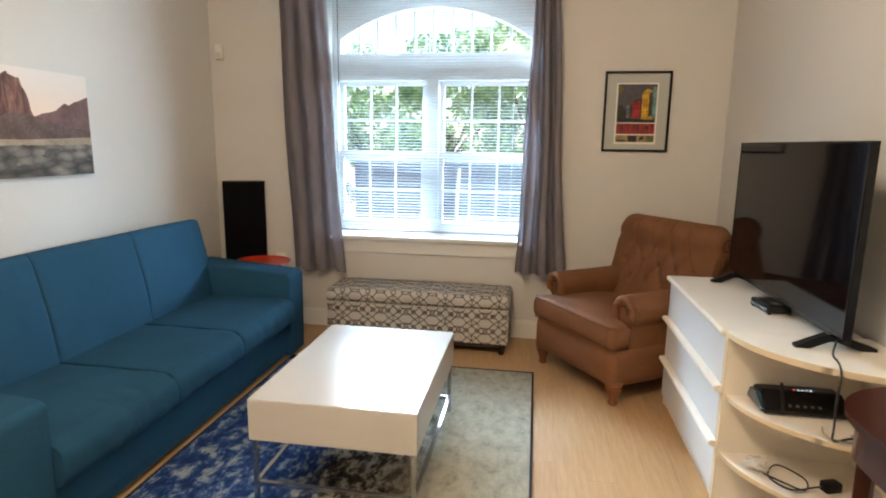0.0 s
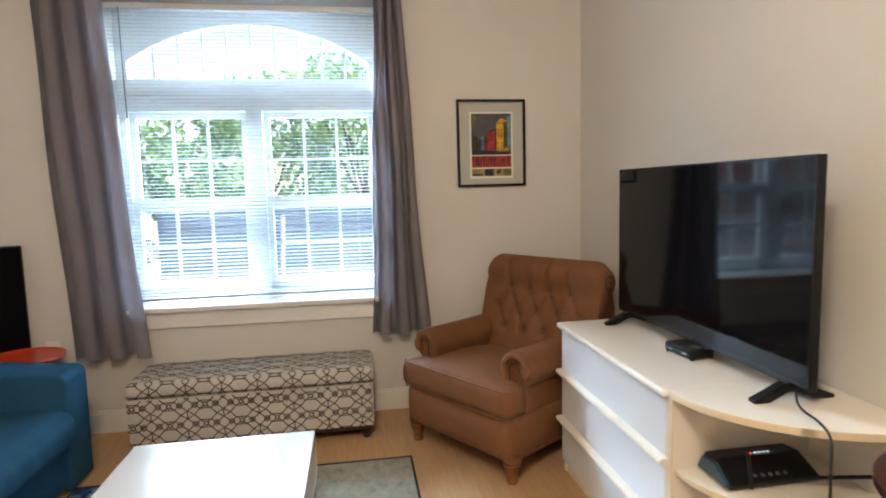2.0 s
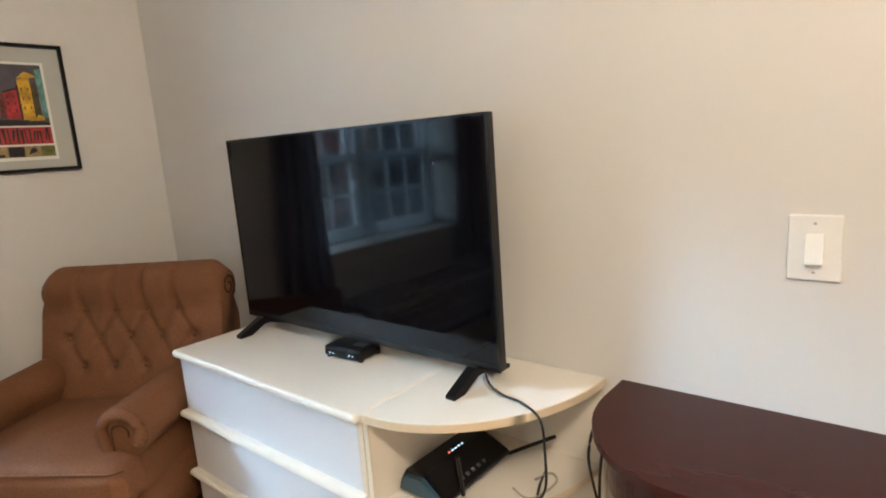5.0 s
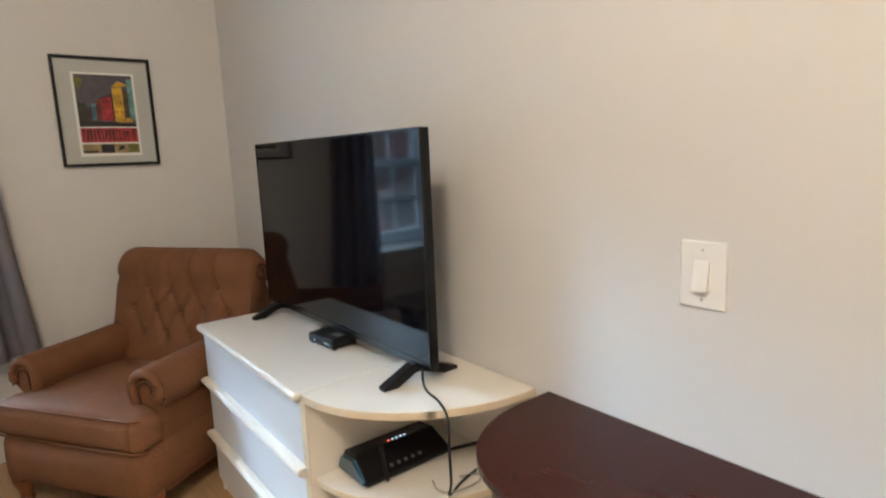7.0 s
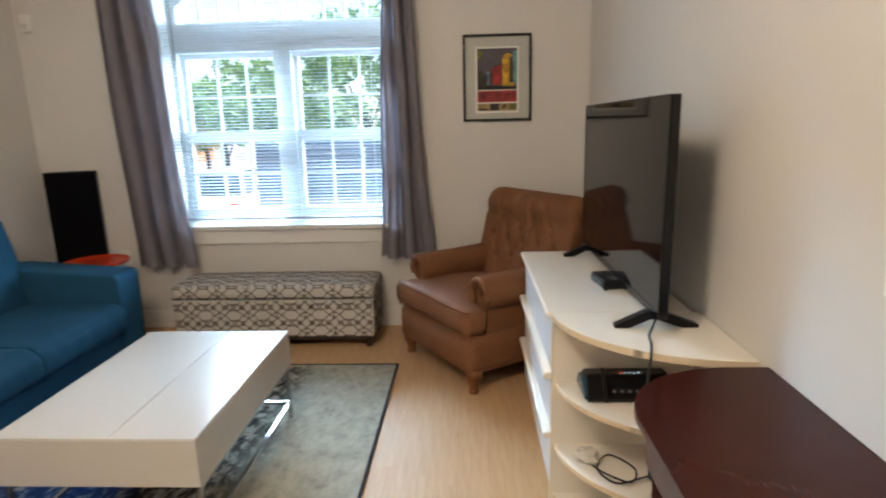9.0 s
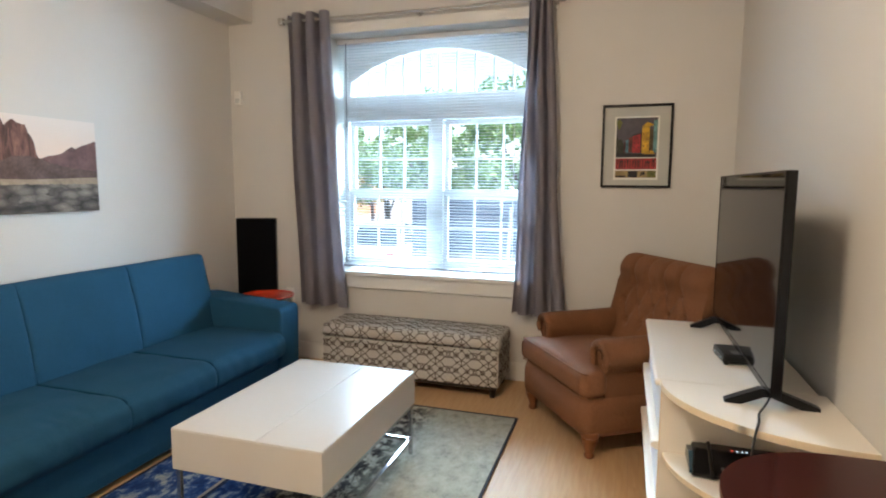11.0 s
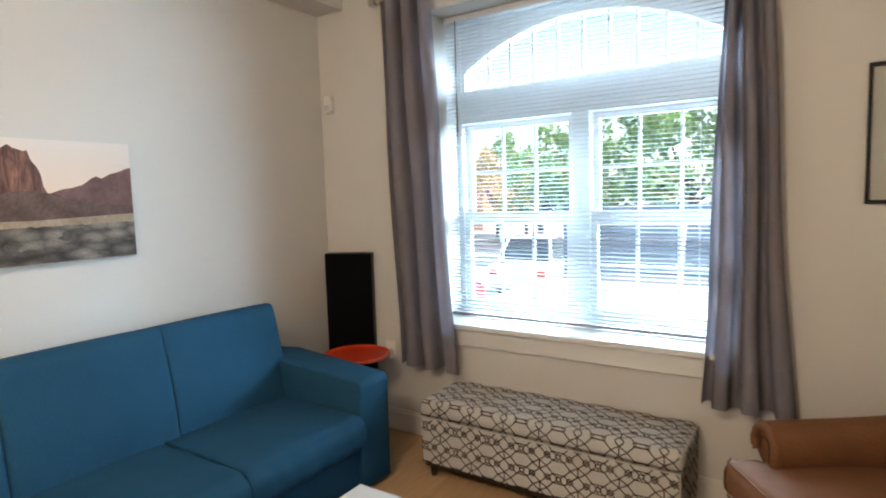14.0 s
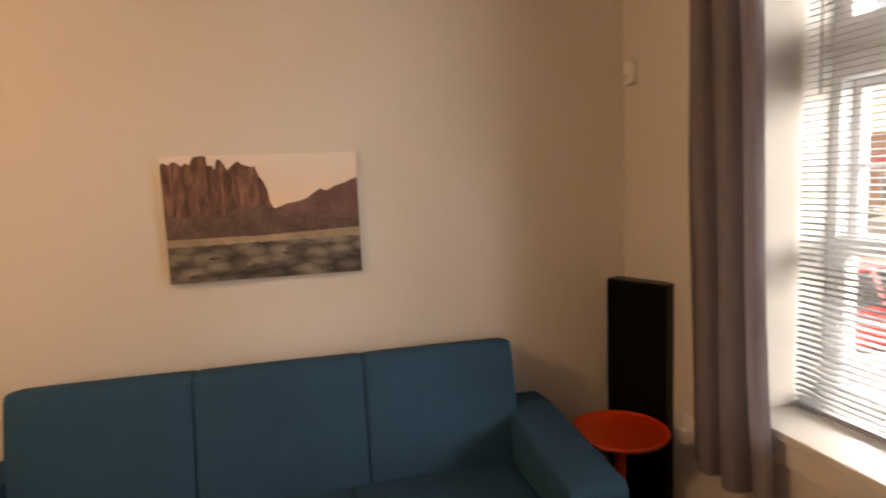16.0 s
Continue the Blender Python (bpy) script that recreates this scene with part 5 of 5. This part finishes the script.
def canvas():
    y0, y1, z0, z1 = 2.016, 2.784, 1.213, 1.722
    cy, cz = (y0 + y1) / 2, (z0 + z1) / 2
    hy, hz = (y1 - y0) / 2, (z1 - z0) / 2
    c = thing("canvas_print", pose(XL, cy, cz), "unframed canvas print of desert cliffs at dawn", "picture")
    part("stretcher", box(bmesh.new(), 0.004, 0.032, -hy, hy, -hz, hz, 0.003), M_PRINTWHITE, c, "pale canvas edge")

    def layer(name, pts, d, material, label=""):
        bm = bmesh.new()
        prism(bm, [(p * hy, q * hz) for p, q in pts], 'x', 0.032 + d * 0.0004, 0.0324 + d * 0.0004)
        return part(name, bm, material, c, label)

    rnd = random.Random(5)
    layer("sky_area", [(-1, -0.35), (1, -0.35), (1, 1), (-1, 1)], 0, sky_print(), "pale dawn sky")
    rock = rock_print()
    ridge = [(1, -0.32), (1, 0.58), (0.93, 0.55), (0.86, 0.50), (0.76, 0.46), (0.66, 0.38), (0.60, 0.42), (0.53, 0.36), (0.45, 0.27), (0.34, 0.22), (0.24, 0.20), (0.10, 0.12), (0.02, -0.32)]
    layer("far_ridge", ridge, 1, surface("print_ridge", (0.19, 0.105, 0.10), 0.8, coarse=9, fine=45, vary=0.3, bump=0), "hazy distant ridge")
    tops = [(-1.0, 0.88), (-0.96, 0.91), (-0.93, 0.86), (-0.90, 0.90), (-0.86, 0.92), (-0.82, 0.88), (-0.79, 0.84), (-0.76, 0.90), (-0.72, 0.86), (-0.68, 0.98), (-0.60, 1.0), (-0.555, 0.99), (-0.545, 0.84), (-0.50, 0.85), (-0.475, 0.78),
            (-0.45, 0.93), (-0.42, 0.94), (-0.38, 0.86), (-0.35, 0.76), (-0.30, 0.84), (-0.24, 0.90), (-0.20, 0.85), (-0.10, 0.80), (-0.07, 0.82), (-0.04, 0.66), (0.01, 0.56), (0.04, 0.44), (0.06, 0.24), (0.09, 0.14)]
    layer("cliff", [(-1, -0.32)] + tops + [(0.22, 0.10), (0.30, -0.32)], 2, rock, "red-brown cliffs")
    talus = [(-1, -0.34), (-1, 0.10), (-0.85, 0.02), (-0.66, 0.10), (-0.5, 0.00), (-0.28, 0.16), (-0.05, 0.18), (0.10, 0.13), (0.24, 0.06), (0.5, -0.03), (0.75, -0.07), (1, -0.10), (1, -0.34)]
    layer("talus", talus, 3, surface("print_talus", (0.155, 0.10, 0.085), 0.8, coarse=12, fine=60, vary=0.35, bump=0), "shadowed slope")
    layer("grass_line", [(-1, -0.5), (-1, -0.30), (0.0, -0.30), (1, -0.24), (1, -0.5)], 4, surface("print_grass", (0.40, 0.31, 0.22), 0.8, coarse=15, fine=80, vary=0.2, bump=0), "pale grass line")
    edge = [(-1 + 2 * i / 40, -0.42 + 0.03 * noise.noise(Vector((i * 0.7, 2, 0))) + 0.03 * i / 40) for i in range(41)]
    layer("brush", [(-1, -1)] + edge + [(1, -1)], 5, brush_print(), "grey-brown desert brush")
    dark = ink("print_shrub", (0.105, 0.092, 0.075), 0.4)
    for i in range(15):
        a, b = rnd.uniform(-0.95, 0.95), rnd.uniform(-0.92, -0.5)
        s = rnd.uniform(0.02, 0.065)
        pts = [(a + s * 1.6 * math.cos(t) * (1 + 0.25 * rnd.uniform(-1, 1)), b + s * 0.8 * math.sin(t) * (1 + 0.3 * rnd.uniform(-1, 1))) for t in [2 * math.pi * k / 11 for k in range(11)]]
        pts = [(max(-0.99, min(0.99, p)), max(-0.99, q)) for p, q in pts]
        layer("shrub", pts, 6 + (i % 3), dark)
    return c


canvas()


# ---- outside ----
ZG, ZT = -1.45, -0.20      # the lot, and the raised walk before the window
M_ASPHALT = surface("concrete_lot", (0.24, 0.237, 0.23), 0.9, coarse=0.6, fine=18, vary=0.12, bump=0.2, dist=0.01)
M_ROAD = surface("asphalt", (0.07, 0.07, 0.072), 0.9, coarse=0.5, fine=20, vary=0.15, bump=0.2, dist=0.01)
bm = bmesh.new()
box(bm, -400, 400, YO, 600, ZG - 0.3, ZG)
structure("ground", bm, M_ASPHALT, "pale sunlit concrete parking lot below the window", "ground")
structure("pavement", box(bmesh.new(), -4.1, 60, YO, 12.3, ZG - 0.1, ZT, 0.02), surface("walk_concrete", (0.27, 0.267, 0.26), 0.9, coarse=0.8, fine=22, vary=0.10, bump=0.2, dist=0.008), "raised pale concrete walk outside the window", "pavement")
structure("ground_under", boxes((-400, 400, -300, YO, ZG - 0.3, ZG - 0.01)), M_ASPHALT, "pale ground around the building", "ground")
structure("foundation", boxes((XL - 0.15, XR + 0.15, YS - 0.15, YO, ZG - 0.02, -0.142)), M_ASPHALT, "plain concrete foundation under the building", "foundation")
structure("road", boxes((-300, 300, 26, 33, ZG + 0.004, ZG + 0.008)), M_ROAD, "grey asphalt street beyond the lot", "road")


def leaf_material(name, a, b):
    m, nt, p = nodes_of(name)
    g = nt.nodes.new("ShaderNodeNewGeometry")
    r = ramp(nt, g.outputs["Random Per Island"], [(0.0, a), (1.0, b)])
    nt.links.new(r.outputs[0], p.inputs["Base Color"])
    p.inputs["Roughness"].default_value = 0.6
    tl = nt.nodes.new("ShaderNodeBsdfTranslucent")
    nt.links.new(r.outputs[0], tl.inputs[0])
    both = nt.nodes.new("ShaderNodeAddShader")
    nt.links.new(p.outputs[0], both.inputs[0])
    nt.links.new(tl.outputs[0], both.inputs[1])
    nt.links.new(both.outputs[0], nt.nodes["Material Output"].inputs[0])
    return m


M_LEAF = leaf_material("tree_leaves", (0.05, 0.10, 0.035), (0.12, 0.19, 0.06))
M_LEAF2 = leaf_material("autumn_leaves", (0.14, 0.13, 0.03), (0.28, 0.17, 0.05))
M_BARK = surface("bark", (0.10, 0.075, 0.055), 0.9, coarse=6, fine=40, vary=0.3, bump=0.5, dist=0.02)


def tree(x, y, h, spread, seed, material, label, leaves=1500):
    rnd = random.Random(seed)
    t = thing("tree", pose(x, y, ZG), label, "tree", "trees beyond the parking lot")
    bm = bmesh.new()
    tube(bm, spline([(0, 0, 0), (0.05, 0.02, h * 0.2), (-0.05, 0.04, h * 0.45)], 4), 0.13, 8)
    limbs = []
    for i in range(7):
        a = rnd.uniform(0, 6.28)
        l = spread * rnd.uniform(0.4, 0.8)
        z0 = h * rnd.uniform(0.25, 0.42)
        end = Vector((l * math.cos(a), l * math.sin(a), h * rnd.uniform(0.45, 0.85)))
        tube(bm, spline([(0, 0, z0), end * 0.5 + Vector((0, 0, z0 * 0.4)), end], 4), 0.045, 6)
        limbs.append(end)
    part("trunk", bm, M_BARK, t)
    clumps = [(e, rnd.uniform(0.25, 0.45) * spread) for e in limbs]
    for i in range(16):
        a, rr = rnd.uniform(0, 6.28), spread * math.sqrt(rnd.random())
        zz = h * rnd.uniform(0.30, 0.98)
        k = math.sqrt(max(0.05, 1 - ((zz / h - 0.55) / 0.5) ** 2))
        clumps.append((Vector((rr * k * math.cos(a), rr * k * math.sin(a), zz)), rnd.uniform(0.18, 0.36) * spread))
    vs, fs = [], []
    for i in range(leaves):
        c, r = clumps[rnd.randrange(len(clumps))]
        d = Vector((rnd.gauss(0, 1), rnd.gauss(0, 1), rnd.gauss(0, 0.8))).normalized() * r * rnd.uniform(0.55, 1.05)
        p = c + d
        u = Vector((rnd.gauss(0, 1), rnd.gauss(0, 1), rnd.gauss(0, 1))).normalized()
        w = u.cross(Vector((rnd.gauss(0, 1), rnd.gauss(0, 1), rnd.gauss(0, 1)))).normalized()
        s = rnd.uniform(0.08, 0.17)
        n0 = len(vs)
        vs += [p - u * s, p + w * s * 0.5, p + u * s, p - w * s * 0.5 + u * s * 0.1]
        fs.append((n0, n0 + 1, n0 + 2, n0 + 3))
    me = bpy.data.meshes.new("crown")
    me.from_pydata([tuple(v) for v in vs], [], fs)
    me.materials.append(material)
    o = new("crown", me)
    o.parent = t
    return t


tree(-9.2, 23.0, 5.6, 1.9, 1, M_LEAF, "leafy green tree beyond the parking lot", 3600)
tree(-6.0, 22.0, 5.9, 2.3, 7, M_LEAF, "tall leafy green tree beyond the parking lot", 4200)
tree(-3.0, 20.5, 7.2, 2.4, 2, M_LEAF, "tall leafy green tree beyond the parking lot", 4200)
tree(0.2, 19.0, 6.8, 2.4, 3, M_LEAF, "leafy green tree beyond the fence", 3600)
tree(3.6, 20.0, 7.2, 2.6, 6, M_LEAF, "leafy green tree beyond the fence", 3600)
tree(-14.5, 33.0, 5.0, 1.8, 4, M_LEAF2, "small tree with yellowing leaves by the street", 3000)
tree(-18.0, 36.0, 5.8, 2.2, 5, M_LEAF2, "tree with yellowing leaves by the street", 3000)


# ---- dark fence ----
def fence():
    x0, x1, y, z1 = -3.75, 6.5, 11.7, 1.20
    f = thing("fence", pose(x0, y, ZT), "dark slate grey board fence at the end of the walk", "fence")
    dark = surface("fence_stain", (0.085, 0.115, 0.16), 0.7, coarse=3, fine=30, vary=0.25, bump=0.2, stretch=(0.5, 1, 6))
    w, h = x1 - x0, z1 - ZT
    part("footing", boxes((0, w, -0.06, 0.10, 0, 0.14)), M_ASPHALT, f, "pale concrete footing")
    n = 10
    bh = (h - 0.16) / n
    b0 = part("board", boxes((0, w, -0.015, 0.012, 0, bh - 0.008)), dark, f)
    b0.matrix_basis = pose(0, 0, 0.16)
    for i in range(1, n):
        same_mesh("board", b0, f, pose(0, random.uniform(-0.002, 0.002), 0.16 + i * bh))
    for i in range(5):
        x = 0.05 + (w - 0.1) * i / 4
        part("post", boxes((x - 0.05, x + 0.05, 0.013, 0.10, 0.14, h + 0.02)), dark, f)
    return f


fence()

sg = thing("sign_post", pose(-1.45, 10.6, ZT), "slim pale metal post with a splayed base", "post")
bm = bmesh.new()
tube(bm, [(0, 0, 0.03), (0.06, 0, 1.17)], 0.035, 10)
part("pole", bm, surface("galvanised", (0.42, 0.44, 0.46), 0.45, 0.6, vary=0.1), sg)
bm = bmesh.new()
lathe(bm, [(0.28, 0), (0.26, 0.04), (0.06, 0.07)], seg=20)
part("base", bm, M_ASPHALT, sg)


# ---- cars ----
M_CARGLASS = surface("car_glass", (0.03, 0.04, 0.05), 0.05, vary=0.0, bump=0)
M_TYRE = surface("tyre_rubber", (0.02, 0.02, 0.021), 0.85, vary=0.1)
M_LAMP = surface("lamp_lens", (0.65, 0.65, 0.62), 0.1, vary=0.02, bump=0)


def car(x, y, rz, paint, label, tall=0.0):
    c = thing("car", pose(x, y, ZG, 0, 0, rz), label, "car", "parked cars")
    H = 1.45 + tall
    low = [(-2.2, 0.30), (2.2, 0.30), (2.25, 0.55), (2.15, 0.78), (1.15, 0.92 + tall * 0.3), (-1.55, 0.96 + tall * 0.3), (-2.15, 0.92 + tall * 0.3), (-2.25, 0.6)]
    bm = prism(bmesh.new(), low, 'y', -0.88, 0.88)
    bmesh.ops.bevel(bm, geom=bm.edges[:], offset=0.06, segments=3, affect='EDGES')
    smooth(part("body", bm, paint, c), 40)
    zb = 0.93 + tall * 0.3
    bm = bmesh.new()
    lo = [(-1.75, -0.80), (1.15, -0.80), (1.15, 0.80), (-1.75, 0.80)]
    hi = [(-1.15 - tall, -0.62), (0.30, -0.62), (0.30, 0.62), (-1.15 - tall, 0.62)]
    a = [bm.verts.new((p, q, zb - 0.03)) for p, q in lo]
    b = [bm.verts.new((p, q, H - 0.03)) for p, q in hi]
    for i in range(4):
        bm.faces.new((a[i], a[(i + 1) % 4], b[(i + 1) % 4], b[i]))
    bm.faces.new(b)
    bmesh.ops.bevel(bm, geom=bm.edges[:], offset=0.03, segments=2, affect='EDGES')
    part("glasshouse", bm, M_CARGLASS, c, "dark windows")
    part("roof", box(bmesh.new(), -1.12 - tall, 0.27, -0.60, 0.60, H - 0.035, H + 0.01, 0.03, 2), paint, c)
    for s in (-1, 1):
        for xa, xb in ((1.15, 0.30), (-1.75, -1.15 - tall)):
            bm = bmesh.new()
            tube(bm, [(xa, s * 0.79, zb), (xb, s * 0.615, H - 0.02)], 0.045, 6)
            part("pillar", bm, paint, c)
        bm = bmesh.new()
        tube(bm, [(-0.35, s * 0.80, zb), (-0.42, s * 0.62, H - 0.02)], 0.04, 6)
        part("pillar", bm, paint, c)
        for xw in (-1.35, 1.40):
            bm = bmesh.new()
            lathe(bm, [(0.20, -0.10), (0.31, -0.10), (0.33, -0.06), (0.33, 0.06), (0.31, 0.10), (0.20, 0.10)], seg=20)
            w = part("tyre", bm, M_TYRE, c)
            w.matrix_basis = pose(xw, s * 0.82, 0.33, 90, 0, 0)
            bm = bmesh.new()
            lathe(bm, [(0.20, -0.085), (0.21, 0.0), (0.20, 0.085)], seg=20)
            part("rim", bm, M_CHROME, w)
        part("headlight", box(bmesh.new(), 2.10, 2.23, s * 0.66 - 0.16, s * 0.66 + 0.16, 0.60, 0.74, 0.03, 2), M_LAMP, c)
        part("tail_light", box(bmesh.new(), -2.24, -2.14, s * 0.70 - 0.12, s * 0.70 + 0.12, 0.66, 0.84, 0.02, 2), M_RED, c)
    part("front_bumper", box(bmesh.new(), 2.12, 2.30, -0.80, 0.80, 0.30, 0.50, 0.04, 2), M_TYRE, c)
    return c


P_RED = surface("red_car_paint", (0.42, 0.02, 0.025), 0.2, coarse=1, fine=20, vary=0.04, bump=0, coat=0.8)
P_WHITE = surface("white_car_paint", (0.6, 0.6, 0.6), 0.25, coarse=1, fine=20, vary=0.02, bump=0, coat=0.6)
P_GREY = surface("grey_car_paint", (0.10, 0.105, 0.11), 0.25, coarse=1, fine=20, vary=0.05, bump=0, coat=0.6)
car(-7.3, 11.2, 90, P_RED, "red parked car in the lot outside the window")
car(-24.0, 36.5, 2, P_RED, "small red parked car at the back of the lot")
car(-6.5, 17.4, 91, P_WHITE, "white parked car in the lot outside", 0.2)
car(-10.2, 12.6, 90, P_GREY, "dark grey parked car in the lot outside")
car(-19.0, 30.0, 5, P_WHITE, "white parked car near the street")
car(-26.0, 31.0, 0, P_GREY, "dark grey parked car along the street", 0.2)

# ---- gas station across the street: red canopy on a plain low block ----
station = thing("station_building", pose(-25, 42, ZG), "low orange-brown gas station with a red canopy across the street", "building")
M_STUCCO = surface("orange_stucco", (0.45, 0.22, 0.12), 0.9, coarse=1, fine=12, vary=0.12, bump=0.1, dist=0.01)
part("wall", boxes((-11, 2.5, 0, 10, 0, 5.0)), M_STUCCO, station)
part("roof", boxes((-11.3, 2.8, -0.3, 10.3, 5.0, 5.3)), surface("roof_edge", (0.32, 0.20, 0.14), 0.8), station)
part("canopy", prism(bmesh.new(), [(0.0, 3.85), (-1.2, 3.75), (-1.2, 3.2), (0.0, 3.2)], 'x', -7, 0.5), P_RED, station, "red canopy fascia")
for i in range(4):
    x = -10.2 + i * 3.2
    w = part("window", boxes((x, x + 2.2, -0.06, 0.0, 0.5, 2.4)), M_VINYL, station)
    part("pane", boxes((x + 0.12, x + 2.08, -0.075, -0.06, 0.62, 2.28)), M_CARGLASS, w)

# ---- floor boards, last ----
floor = thing("floor", pose(0, 0, 0), "pale oak plank floor", "floor", kind="structure")
part("subfloor", boxes((XL - 0.15, XR + 0.15, YS - 0.15, YO, -0.14, -0.004)), M_DARKWOOD, floor)
bwid = 0.128
rnd = random.Random(11)
meshes = {}
x = XL
k = 0
while x < XR - 0.01:
    w = min(bwid, XR - x)
    y = YS - rnd.uniform(0, 1.0)
    while y < YN:
        ln = rnd.choice((0.9, 1.2, 1.5))
        a, b = max(y, YS), min(y + ln, YN)
        if b - a > 0.02:
            key = (round(w, 3), round(b - a, 3))
            if key not in meshes:
                bm = box(bmesh.new(), 0.0003, w - 0.0003, 0.0003, b - a - 0.0003, -0.004, 0.0)
                me = bpy.data.meshes.new("plank")
                bm.to_mesh(me)
                bm.free()
                me.materials.append(M_FLOOR)
                meshes[key] = me
            o = new("plank", meshes[key])
            o.parent = floor
            o.matrix_basis = pose(x, a, 0)
        y += ln
    x += bwid
